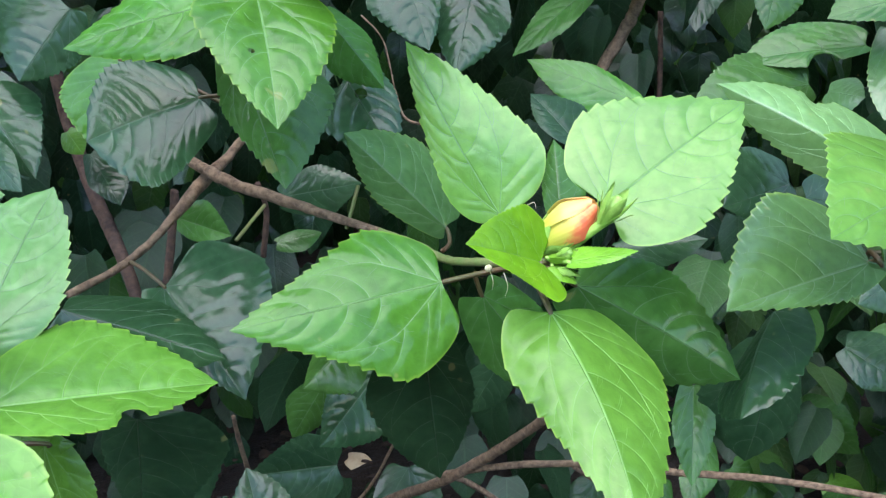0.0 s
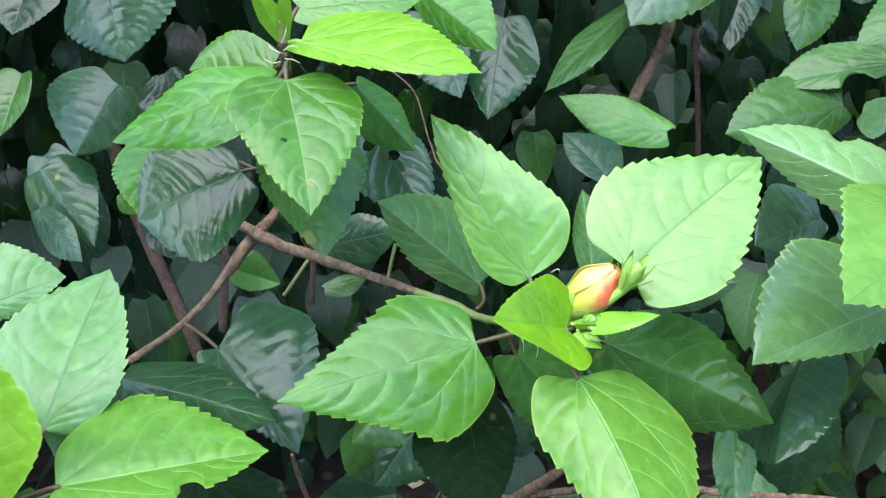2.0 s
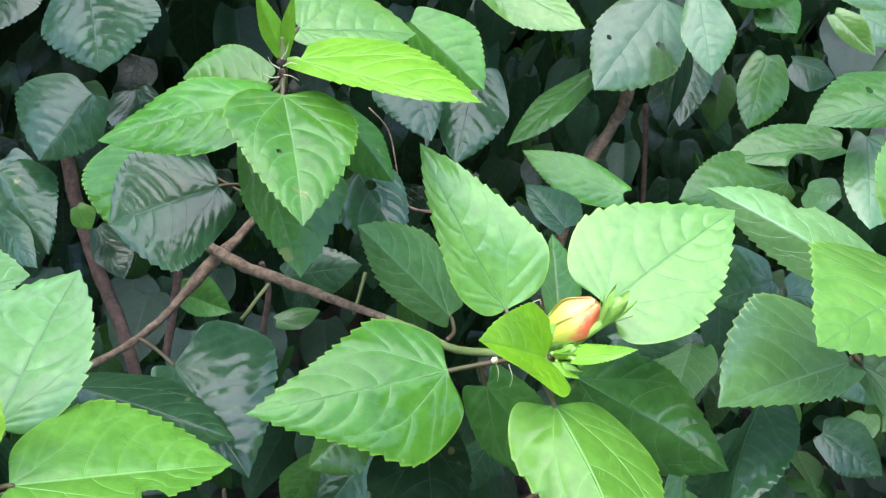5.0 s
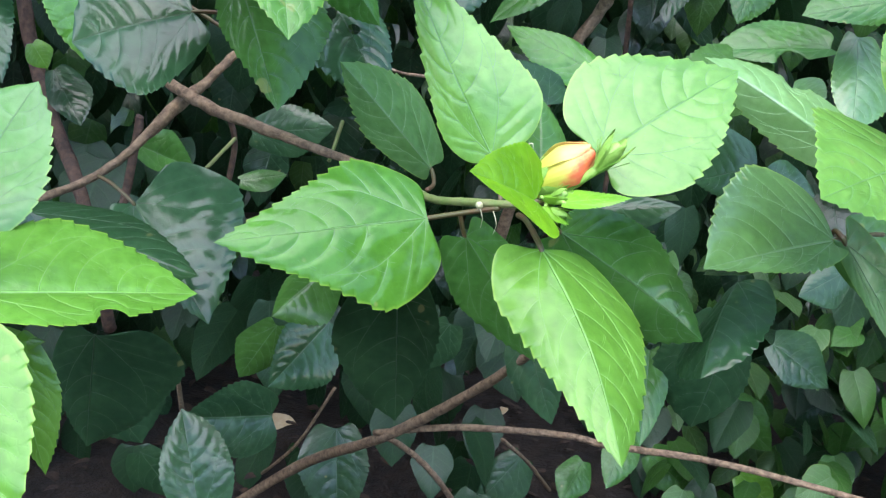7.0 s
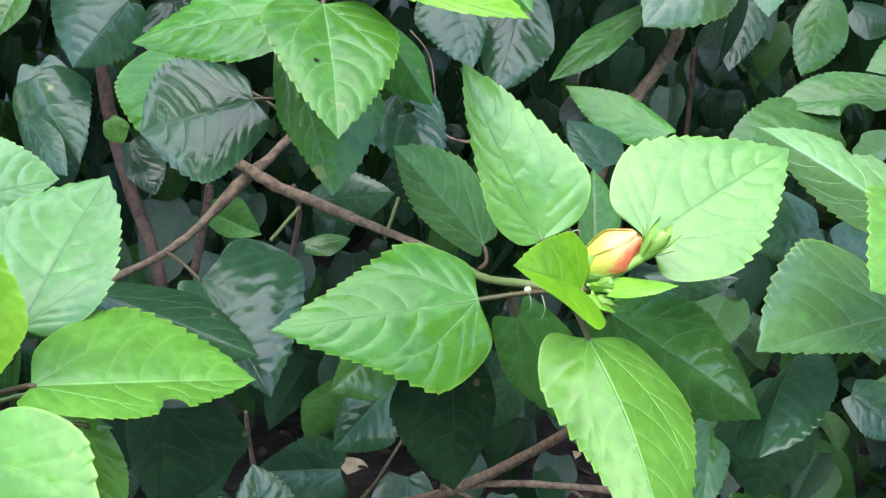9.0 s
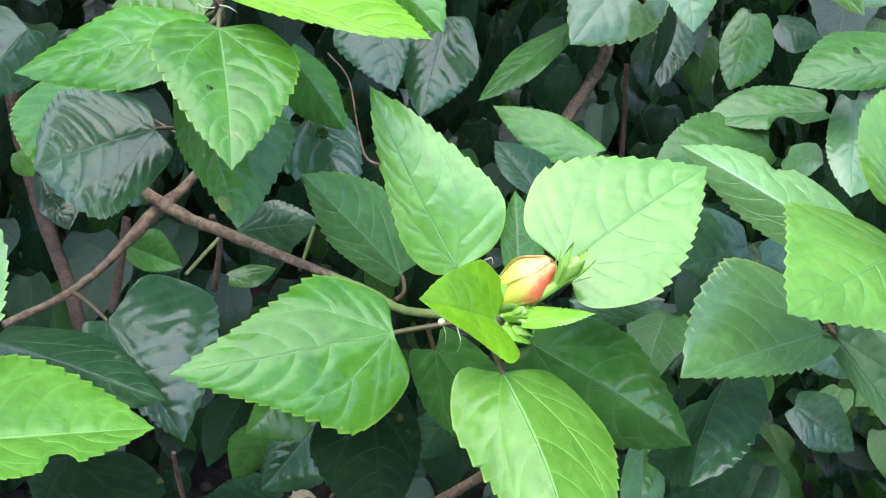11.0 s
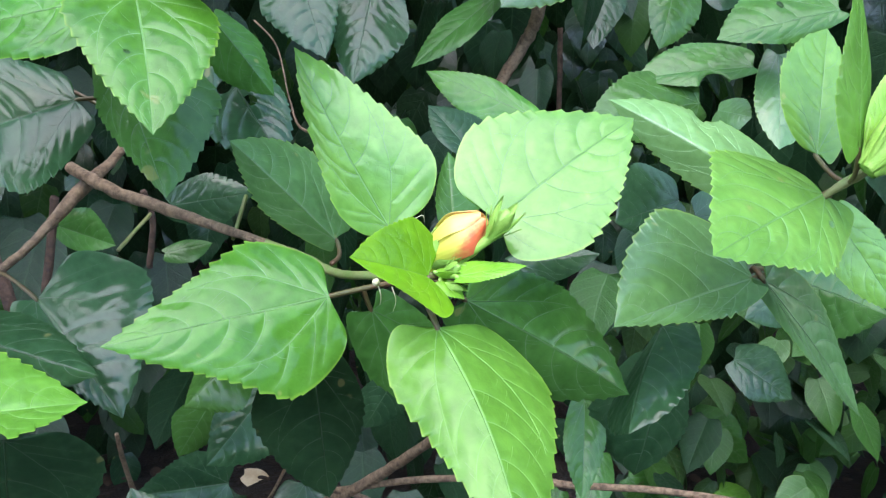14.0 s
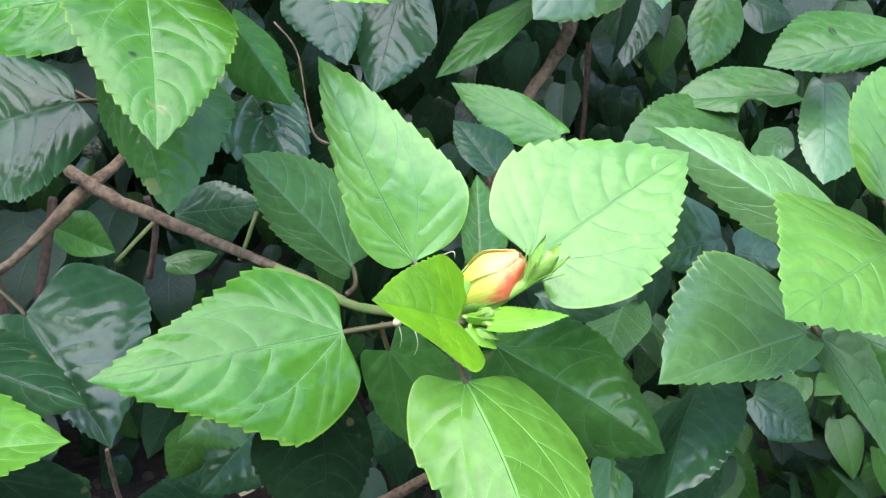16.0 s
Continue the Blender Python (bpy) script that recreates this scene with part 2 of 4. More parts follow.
# ---- builders ----


def mesh_from(name, verts, faces, material, uvs=None, smooth=True):
    me = bpy.data.meshes.new(name)
    me.from_pydata([tuple(v) for v in verts], [], faces)
    if uvs is not None:
        layer = me.uv_layers.new(name="veins")
        idx = np.empty(len(me.loops), dtype=np.int32)
        me.loops.foreach_get("vertex_index", idx)
        layer.data.foreach_set("uv", np.asarray(uvs, dtype=np.float32)[idx].ravel())
    if smooth:
        me.polygons.foreach_set("use_smooth", np.ones(len(me.polygons), dtype=bool))
    me.materials.append(MATS[material])
    me.update()
    return me


def part(name, me, parent, label=""):
    ob = new(name, me)
    ob.parent = parent
    if label:
        ob["label"] = label
    return ob


def thing(name, label, category, at=(0, 0, 0), group="", kind=""):
    ob = new(name)
    ob.empty_display_size = 0.02
    ob.location = at
    return tagged(ob, label, category, group, kind)


def tube_mesh(name, pts, material, sides=10, knobs=0.0, rng=None, steps=6):
    """A round stem through (x, y, z, radius) points, smoothly bent, with closed ends."""
    p = np.array(pts, dtype=float)
    fine = []
    n = len(p)
    for i in range(n - 1):
        a, b, c, d = p[max(i - 1, 0)], p[i], p[i + 1], p[min(i + 2, n - 1)]
        for k in range(steps):
            t = k / steps
            fine.append(0.5 * ((2 * b) + (c - a) * t + (2 * a - 5 * b + 4 * c - d) * t * t + (3 * b - a - 3 * c + d) * t ** 3))
    fine.append(p[-1])
    fine = np.array(fine)
    if knobs and rng is not None:
        fine[:, 3] *= 1 + knobs * rng.standard_normal(len(fine)) * 0.35
        fine[:, :3] += (rng.standard_normal((len(fine), 3)) * fine[:, 3:4] * knobs * 0.5)
    tang = np.gradient(fine[:, :3], axis=0)
    tang /= np.linalg.norm(tang, axis=1)[:, None]
    ref = np.array([0.31, 0.2, 0.93])
    verts, faces = [], []
    for i, row in enumerate(fine):
        u = np.cross(tang[i], ref)
        u /= np.linalg.norm(u)
        w = np.cross(tang[i], u)
        for k in range(sides):
            a = 2 * math.pi * k / sides
            rr = row[3] * (1 + (knobs * 0.25 * math.sin(3 * a + i * 0.9) if knobs else 0))
            verts.append(tuple(row[:3] + rr * (math.cos(a) * u + math.sin(a) * w)))
    for i in range(len(fine) - 1):
        for k in range(sides):
            faces.append((i * sides + k, i * sides + (k + 1) % sides, (i + 1) * sides + (k + 1) % sides, (i + 1) * sides + k))
    faces.append(tuple(range(sides - 1, -1, -1)))
    last = (len(fine) - 1) * sides
    faces.append(tuple(range(last, last + sides)))
    return mesh_from(name, verts, faces, material)


stem_rng = np.random.default_rng(5)


def stem(shoot, name, bark, pts, knobs=0.10):
    at = np.array(shoot.location)
    moved = [(*(np.array(q[:3]) - at), q[3]) for q in pts]
    return part(name, tube_mesh(name, moved, bark, 12, knobs, stem_rng, 8), shoot)


def vein_lines(rng):
    """Veins of a hibiscus leaf in leaf coordinates: s from base to tip, v from midrib to edge. Each: points, thickness."""
    t = np.linspace(0, 1, 14)
    lines = [(np.stack([0.985 * t, 0 * t], 1), 1.0)]
    for side in (1, -1):
        reach = rng.uniform(0.54, 0.62)
        basal = np.stack([reach * t ** 1.15, side * 0.84 * t ** 0.90], 1)
        lines.append((basal, 0.62))
        lines.append((np.stack([rng.uniform(0.10, 0.15) * t, side * 0.85 * t], 1), 0.36))
        for k, s0 in enumerate((0.31, 0.47, 0.62, 0.76)):
            s0 = s0 + rng.uniform(-0.02, 0.02) + (0.035 if side < 0 else 0)
            lines.append((np.stack([s0 + (0.25 - 0.035 * k) * t ** 1.35, side * (0.86 - 0.03 * k) * t ** 0.85], 1), 0.46 - 0.05 * k))
        for at in (3, 6, 9):
            a = basal[at]
            lines.append((np.stack([a[0] + rng.uniform(0.09, 0.13) * t ** 1.2, a[1] + (side * 0.93 - a[1]) * t ** 0.9], 1), 0.30))
    return lines


def ladder_lines(rng):
    """Short cross veins between the side veins, in the same leaf coordinates."""
    out = []
    for side in (1, -1):
        for k in range(20):
            v0 = rng.uniform(0.10, 0.80)
            s0 = rng.uniform(0.05, 0.90) + 0.30 * v0
            if s0 > 0.93:
                continue
            step = rng.uniform(0.05, 0.10)
            t = np.linspace(0, 1, 8)
            out.append(np.stack([s0 + step * 0.9 * t, side * (v0 - step * 1.7 * t + 0.02 * np.sin(3 * t))], 1))
    return out


def blade(length, half, fold, peak, droop=0.03, teeth=1.0, rng=None, nu=90, nv=13, bend=0.0, notch=0, holes=0, quilt=1.0, veins=False, lobe=(1.0, 1.0), taper=1.75, bite_at=(0.52, 0.67), bite_depth=0.42):
    """Verts, faces and (s, v) coordinates of one toothed, heart-based leaf: x runs from base to tip, z is the upper side.
    With veins, also the vein lines laid on its surface."""
    wl, wr = half
    ntooth = rng.uniform(15, 18)
    jit = rng.uniform(0, 1, 2)
    phase = rng.uniform(0, 6.28, 8)
    lines = vein_lines(rng)
    mean_w = 0.5 * (wl + wr)

    def profile(s):
        lo = np.sqrt(np.clip(1 - ((peak - s) / (peak + 0.002)) ** 2, 0, 1))
        tt = np.clip((s - peak) / (1 - peak), 0, 1)
        hi = (1 - tt ** taper) * (1 - 0.26 * tt * (1 - tt)) * (1 - 0.30 * np.clip((tt - 0.78) / 0.22, 0, 1) ** 1.5)
        return np.where(s < peak, lo, hi)

    def flat(s, v):
        return np.stack([s * length, v * np.where(v >= 0, wl, wr) * profile(s)], 1)

    dense = np.linspace(0, 13, 44)
    steps = np.arange(14)
    trail = np.concatenate([flat(np.interp(dense, steps, p[:, 0]), np.interp(dense, steps, p[:, 1])) for p, _ in lines])
    ladder = ladder_lines(rng)
    cross = np.concatenate([flat(np.clip(p[:, 0], 0, 0.98), p[:, 1]) for p in ladder])
    ribs = {}
    weight = np.concatenate([np.full(44, 0.45 + 0.55 * w) for p, w in lines])

    def surface(s, v):
        av = np.abs(v)
        w = np.where(v >= 0, wl, wr)
        sd = np.where(v >= 0, 0, 1)
        prof = profile(s)
        ph = (s * ntooth + jit[sd] + 0.35 * np.sin(5 * s + phase[sd]) + 0.22 * np.sin(17 * s + phase[2 + sd])) % 1.0
        fade = np.clip((s - 0.14) / 0.18, 0, 1) * np.clip((1 - s) * 9, 0, 1)
        saw = np.where(ph < 0.80, (ph / 0.80) ** 1.2, (1 - ph) / 0.20) - 0.5
        uneven = 1.0 + 0.35 * np.sin(13 * s + phase[2 + sd]) + 0.30 * np.sin(31 * s + phase[4 + sd])
        tooth = teeth * 0.043 * mean_w * saw * fade * uneven * (0.40 + 0.60 * prof) * av ** 10
        edge = w * prof * (1 + 0.03 * np.sin(8 * s + phase[4 + sd]))
        if notch:
            bite = np.clip((s - bite_at[0]) / (bite_at[1] - bite_at[0]), 0, 1)
            edge = edge * np.where(sd == notch - 1, 1 - bite_depth * np.sin(math.pi * bite) ** 0.6, 1.0)
        x = s * length - 0.095 * np.where(v >= 0, lobe[0], lobe[1]) * length * (s / 0.05) * np.exp(1 - s / 0.05) * av + teeth * 0.012 * length * saw * fade * av ** 8
        y = np.sign(v) * np.maximum(av * edge + tooth, 0.0)
        ang = np.radians(np.where(v >= 0, fold[0], fold[1]))
        f = flat(s, v)
        near = np.full(len(s), 1e9)
        near_cross = np.full(len(s), 1e9)
        for a in range(0, len(s), 3000):
            b = f[a:a + 3000]
            d = np.sqrt((b[:, :1] - trail[:, 0][None]) ** 2 + (b[:, 1:] - trail[:, 1][None]) ** 2) / weight[None]
            near[a:a + 3000] = d.min(1)
            if quilt > 0 and nv > 10:
                near_cross[a:a + 3000] = np.sqrt(((b[:, :1] - cross[:, 0][None]) ** 2 + (b[:, 1:] - cross[:, 1][None]) ** 2).min(1))
        ribs["near"] = np.exp(-near / (0.014 * length))
        z = np.abs(y) * np.sin(ang)
        y = y * np.cos(ang)
        z = z - 0.10 * av ** 2.2 * w * prof
        z = z - droop * length * (np.clip(s - 0.25, 0, 1) ** 2 * 2.2 - 0.55 * s)
        calm = (1 - av ** 4) * np.clip((1 - s) * 4, 0, 1)
        z = z + quilt * 0.0035 * length * (1 - np.exp(-(near / (0.050 * length)) ** 2)) * calm
        z = z + quilt * 0.0045 * length * (1 - np.exp(-near / (0.011 * length))) * calm
        z = z - quilt * 0.0022 * length * np.exp(-near_cross / (0.014 * length)) * calm
        z = z + 0.011 * length * np.sin(6.5 * s + phase[sd]) * av ** 3 * np.clip((1 - s) * 3, 0, 1)
        z = z + 0.006 * length * np.sin(7 * s + 3 * v + phase[6]) * av * np.clip((1 - s) * 3, 0, 1)
        y = y + bend * length * np.sin(math.pi * s)
        return np.stack([x, y, z], 1)

    cols = 2 * nv + 1
    sv = np.array([(i / nu, j / nv) for i in range(nu + 1) for j in range(-nv, nv + 1)])
    spots = [(rng.uniform(0.3, 0.6), rng.choice([-1, 1]) * rng.uniform(0.35, 0.6), rng.uniform(0.7, 1.2)) for h in range(holes)] if isinstance(holes, int) else list(holes)
    faces, rim = [], {}
    for i in range(nu):
        for j in range(cols - 1):
            a = i * cols + j
            quad = (a, a + cols, a + cols + 1, a + 1)
            hit = None
            for spot in spots:
                if ((i + 0.5) / nu - spot[0]) ** 2 / (0.026 * spot[2]) ** 2 + ((j + 0.5 - nv) / nv - spot[1]) ** 2 / (0.10 * spot[2]) ** 2 < 1:
                    hit = spot
            if hit is None:
                faces.append(quad)
            else:
                for q in quad:
                    rim[q] = hit
    # the cut edge runs round, not along the grid
    for q, (s0, v0, k) in rim.items():
        ds, dv = (sv[q, 0] - s0) / (0.026 * k), (sv[q, 1] - v0) / (0.10 * k)
        reach = max(math.hypot(ds, dv), 1e-6)
        sv[q] = (s0 + ds / reach * 0.026 * k, v0 + dv / reach * 0.10 * k)
    verts = surface(sv[:, 0], sv[:, 1])
    if veins:
        rib = ribs["near"]
        thin = [(surface(p[:, 0], p[:, 1]), 0.11) for p in ladder] if nv > 16 else []
        return verts, faces, sv, [(surface(p[:, 0], p[:, 1]), w) for p, w in lines] + thin, rib
    return verts, faces, sv


def vein_mesh(lines, length, material):
    """The raised veins of one leaf as thin tapering ridges in one mesh."""
    verts, faces = [], []
    for pts, w in lines:
        tang = np.gradient(pts, axis=0)
        tang /= np.linalg.norm(tang, axis=1)[:, None] + 1e-12
        across = np.cross(tang, (0, 0, 1.0))
        across /= np.linalg.norm(across, axis=1)[:, None] + 1e-12
        r = length * 0.0038 * w ** 0.7 * np.linspace(1, 0.22, len(pts))
        base = len(verts)
        for k, p in enumerate(pts):
            for a, h in ((-1, -0.15), (-0.45, 0.55), (0.45, 0.55), (1, -0.15)):
                verts.append(tuple(p + across[k] * a * r[k] + np.array((0, 0, h * r[k] + 0.0018 * length))))
        for k in range(len(pts) - 1):
            for c in range(3):
                a = base + k * 4 + c
                faces.append((a, a + 1, a + 5, a + 4))
    return mesh_from("vein_network", verts, faces, material)


leaf_rng = np.random.default_rng(11)
LEAF_LABEL = {
    "young": "soft yellow-green young hibiscus leaf with toothed edge",
    "tender": "cupped fresh green hibiscus leaf just below the bud",
    "fresh": "bright fresh green hibiscus leaf with toothed edge",
    "leafy": "grass-green hibiscus leaf with toothed edge",
    "green": "glossy mid-green hibiscus leaf with toothed edge",
    "leafpale": "pale dull green hibiscus leaf with toothed edge",
    "sheen_pale": "mid-green hibiscus leaf with pale specks, its sheen in the colour",
    "mint": "cool mid-green hibiscus leaf with a soft sheen",
    "mature": "dark green mature hibiscus leaf",
    "old": "very dark glossy old hibiscus leaf",
}


def leaf(shoot, kind, base, turn, length, half, fold, peak, node=None, droop=0.03, teeth=1.0, gloss=0.0, notch=0, holes=0, bend=0.0, lobe=(1.0, 1.0), taper=1.75, bite_at=(0.52, 0.67), bite_depth=0.42):
    """One leaf as a part of a shoot, with its midrib and, where its stalk shows, the stalk."""
    fine_one = shoot.name.startswith("hibiscus_shoot")
    verts, faces, uvs, lines, rib = blade(length, half, fold, peak, droop, teeth, leaf_rng, bend=bend, notch=notch, holes=holes, veins=True, lobe=lobe, taper=taper, bite_at=bite_at, bite_depth=bite_depth, nu=150 if fine_one else 90, nv=30 if fine_one else 13, quilt=1.0 if gloss > 0.5 else 0.8)
    skin = "glossy" if gloss > 0.5 and kind == "old" else kind
    me = mesh_from("leaf", verts, faces, skin, uvs)
    me.attributes.new("rib", "FLOAT", "POINT").data.foreach_set("value", rib.astype(np.float32))
    ob = part("leaf", me, shoot, LEAF_LABEL[kind])
    at = np.array(shoot.location)
    ob.matrix_basis = pose(*(np.array(base) - at), *turn)
    part("vein_network", vein_mesh(lines, length, kind + "_vein"), ob)
    if node is not None:
        inv = ob.matrix_basis.inverted()
        a = inv @ Vector(np.array(node) - at)
        mid = a * 0.5 + Vector((-0.10 * length, 0, 0.02 * length)) * 0.5
        r = 0.0007 + 0.0045 * length
        part("leaf_stalk", tube_mesh("leaf_stalk", [(*a, r * 1.1), (*mid, r), (-0.02 * length, 0, 0, r), (0.02 * length, 0, -0.0010, r * 0.7)], "bud_green" if kind == "young" else "petiole_skin", 8, steps=5), ob)
    return ob


# ---- ground ----
def make_ground():
    n = 90
    xs = np.concatenate([[-400, -60, -12, -4], np.linspace(-1.8, 1.8, n), [4, 12, 60, 400]])
    ys = np.concatenate([[-400, -60, -12, -4], np.linspace(-1.0, 2.6, n), [5, 12, 60, 400]])
    verts, faces = [], []
    for yv in ys:
        for xv in xs:
            h = 0.035 * noise.noise(Vector((xv * 3, yv * 3, 0.3))) + 0.012 * noise.noise(Vector((xv * 17, yv * 17, 2.3))) + 0.006 * noise.noise(Vector((xv * 45, yv * 45, 7.3)))
            verts.append((xv, yv, h if abs(xv) < 3 and -2 < yv < 4 else 0.0))
    m = len(xs)
    for j in range(len(ys) - 1):
        for i in range(m - 1):
            faces.append((j * m + i, j * m + i + 1, (j + 1) * m + i + 1, (j + 1) * m + i))
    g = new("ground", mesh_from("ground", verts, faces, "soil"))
    tagged(g, "dark garden soil under the hibiscus bushes", "ground", kind="structure")


make_ground()


def joined_leaves(name, label, category, mats, places, seed, nu=22, nv=3, size=(0.05, 0.09), quilt=0.5, pick=0, branch_label=""):
    """Many far leaves, each real geometry, in one mesh of kind stuff; the nearest ones, as many as pick says, are parts of a branch."""
    rng = np.random.default_rng(seed)
    shapes = []
    for k in range(10):
        ratio = rng.uniform(0.33, 0.43)
        v, f, u = blade(1.0, (ratio, ratio), (rng.uniform(-5, 22), rng.uniform(-5, 22)), rng.uniform(0.30, 0.40), rng.uniform(0.0, 0.2), 1.0, rng, nu, nv, quilt=quilt)
        shapes.append((np.array(v), np.array(f), np.array(u)))
    if pick:
        places = sorted(places, key=lambda p: p[0][1])
        branch = thing("hibiscus_branch", branch_label, "plant", tuple(places[0][0]), "hibiscus branches")
        shared = {}
        for place, turn in places[:pick]:
            key = (int(rng.integers(10)), int(rng.choice(len(mats), p=[m[1] for m in mats])))
            if key not in shared:
                v, f, u = shapes[key[0]]
                shared[key] = mesh_from("leaf", v, f.tolist(), mats[key[1]][0], u)
            one = part("leaf", shared[key], branch)
            one.matrix_basis = pose(*(np.array(place) - np.array(branch.location)), *turn) @ Matrix.Scale(rng.uniform(*size), 4)
        places = places[pick:]
    verts, faces, uvs, which = [], [], [], []
    base = 0
    for place, turn in places:
        v, f, u = shapes[rng.integers(10)]
        L = rng.uniform(*size)
        r = np.array(Euler([radians(a) for a in turn]).to_matrix())
        verts.append((v * L) @ r.T + np.array(place))
        faces.append(f + base)
        uvs.append(u)
        which.append(np.full(len(f), rng.choice(len(mats), p=[m[1] for m in mats])))
        base += len(v)
    verts, faces, uvs, which = [np.concatenate(a) for a in (verts, faces, uvs, which)]
    me = mesh_from(name, verts.tolist(), faces.tolist(), mats[0][0], uvs)
    for m in mats[1:]:
        me.materials.append(MATS[m[0]])
    me.polygons.foreach_set("material_index", which.astype(np.int32))
    return tagged(new(name, me), label, category, kind="stuff")


def scatter(seed, count, box, low=50, high=105):
    rng = np.random.default_rng(seed)
    out = []
    for i in range(count):
        p = [rng.uniform(a, b) for a, b in box]
        out.append((p, (rng.normal(0, 25), rng.uniform(low, high), rng.normal(-90, 48))))
    return out


# Inner layers use mostly the darkest leaf green, standing in for deep shade.
joined_leaves("hedge_foliage", "dense hibiscus foliage deep in the hedge, coloured dark for its shade", "foliage", [("old_far", 0.88), ("mature_far", 0.12)],
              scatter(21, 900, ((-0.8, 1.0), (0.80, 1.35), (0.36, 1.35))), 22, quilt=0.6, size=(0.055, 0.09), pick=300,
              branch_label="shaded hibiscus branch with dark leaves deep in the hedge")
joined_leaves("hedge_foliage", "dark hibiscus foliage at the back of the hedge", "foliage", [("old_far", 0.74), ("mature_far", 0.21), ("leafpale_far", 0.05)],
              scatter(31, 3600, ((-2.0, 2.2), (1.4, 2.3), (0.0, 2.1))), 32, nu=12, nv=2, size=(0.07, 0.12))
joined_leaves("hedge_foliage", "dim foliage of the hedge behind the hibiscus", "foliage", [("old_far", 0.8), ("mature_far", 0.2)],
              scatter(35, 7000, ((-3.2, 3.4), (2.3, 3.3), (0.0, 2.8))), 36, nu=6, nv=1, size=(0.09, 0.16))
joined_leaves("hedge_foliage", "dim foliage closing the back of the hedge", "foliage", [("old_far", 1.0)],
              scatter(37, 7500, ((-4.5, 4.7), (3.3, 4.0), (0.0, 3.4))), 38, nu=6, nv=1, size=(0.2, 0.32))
joined_leaves("hedge_foliage", "dark hibiscus foliage at the side of the hedge", "foliage", [("old_far", 0.6), ("mature_far", 0.4)],
              scatter(41, 600, ((-1.1, -0.42), (0.35, 0.85), (0.1, 1.3))) + scatter(42, 600, ((0.55, 1.3), (0.45, 0.85), (0.1, 1.3))), 43, nu=14, nv=2)
joined_leaves("hedge_foliage", "dark leaves filling the hedge beside the stems", "foliage", [("old_far", 0.8), ("mature_far", 0.2)],
              scatter(85, 420, ((-1.2, -0.4), (0.95, 1.7), (0.5, 1.15))), 86, nu=14, nv=2, size=(0.07, 0.10))
for k, x0, x1 in ((0, -2.1, -0.95), (1, 1.15, 2.3)):
    joined_leaves("hedge_foliage", "dark outer foliage of the hibiscus hedge along the path", "foliage", [("mature_far", 0.5), ("old_far", 0.5)],
                  scatter(91 + k, 1300, ((x0, x1), (0.45, 1.5), (0.05, 1.75))), 93 + k, nu=8, nv=2, size=(0.08, 0.13))
# Added above the view to keep sky light out of the hedge's depth.
joined_leaves("hedge_foliage", "unseen upper foliage added to shade the depth of the hedge", "foliage", [("mature_far", 0.6), ("old_far", 0.4)],
              scatter(81, 1500, ((-1.3, 1.4), (0.55, 1.5), (0.98, 1.6))), 82, nu=12, nv=2, size=(0.07, 0.10))
# Unseen second layer, blocks high front light from reaching the back.
joined_leaves("hedge_foliage", "unseen leafy crown added over the hedge to darken its back", "foliage", [("mature_far", 0.6), ("old_far", 0.4)],
              scatter(83, 560, ((-1.2, 0.12), (0.48, 0.85), (0.82, 1.35))), 84, nu=12, nv=2, size=(0.07, 0.10))
# A few out-of-view leaves, added only to throw shade on the upper shoot.
joined_leaves("hedge_foliage", "unseen leaves added overhead to shade the upper shoot", "foliage", [("mature_far", 0.7), ("old_far", 0.3)],
              scatter(89, 22, ((-0.38, -0.12), (0.08, 0.32), (0.80, 1.0))), 90, nu=22, nv=3, size=(0.07, 0.10))
# Added behind the camera to block low sky from light and leaf reflections.
joined_leaves("hedge_foliage", "unseen hedge added behind the camera to darken low reflections", "foliage", [("mature_far", 0.6), ("old_far", 0.4)],
              scatter(87, 5000, ((-7.0, 7.0), (-4.0, -3.2), (0.0, 2.1))), 88, nu=6, nv=1, size=(0.14, 0.24))
# Shade near the soil is put into the colour: nearly all darkest green.
joined_leaves("low_foliage", "small leaves of seedlings close to the soil, coloured dark for shade", "foliage", [("mature_far", 0.1), ("old_far", 0.9)],
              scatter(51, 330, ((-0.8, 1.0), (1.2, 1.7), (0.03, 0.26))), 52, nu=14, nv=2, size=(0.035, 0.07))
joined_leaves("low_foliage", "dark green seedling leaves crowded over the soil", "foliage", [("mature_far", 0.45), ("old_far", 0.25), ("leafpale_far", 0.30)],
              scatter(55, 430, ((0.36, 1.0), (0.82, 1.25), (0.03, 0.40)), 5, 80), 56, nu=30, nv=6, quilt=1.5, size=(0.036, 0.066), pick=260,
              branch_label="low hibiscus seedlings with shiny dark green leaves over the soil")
# Same here, dark leaf colour in place of shade under the bushes.
joined_leaves("low_foliage", "large leaves hanging low over the soil, darkened for the shade there", "foliage", [("old_far", 0.95), ("mature_far", 0.05)],
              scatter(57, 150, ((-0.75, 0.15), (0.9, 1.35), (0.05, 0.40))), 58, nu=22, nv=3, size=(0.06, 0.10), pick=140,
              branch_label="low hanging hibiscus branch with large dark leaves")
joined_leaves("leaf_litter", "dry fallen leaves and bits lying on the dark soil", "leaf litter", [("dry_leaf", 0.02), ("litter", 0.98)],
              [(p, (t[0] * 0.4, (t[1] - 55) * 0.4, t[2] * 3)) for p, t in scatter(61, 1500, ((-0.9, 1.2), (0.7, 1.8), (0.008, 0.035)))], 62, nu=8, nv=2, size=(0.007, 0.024))

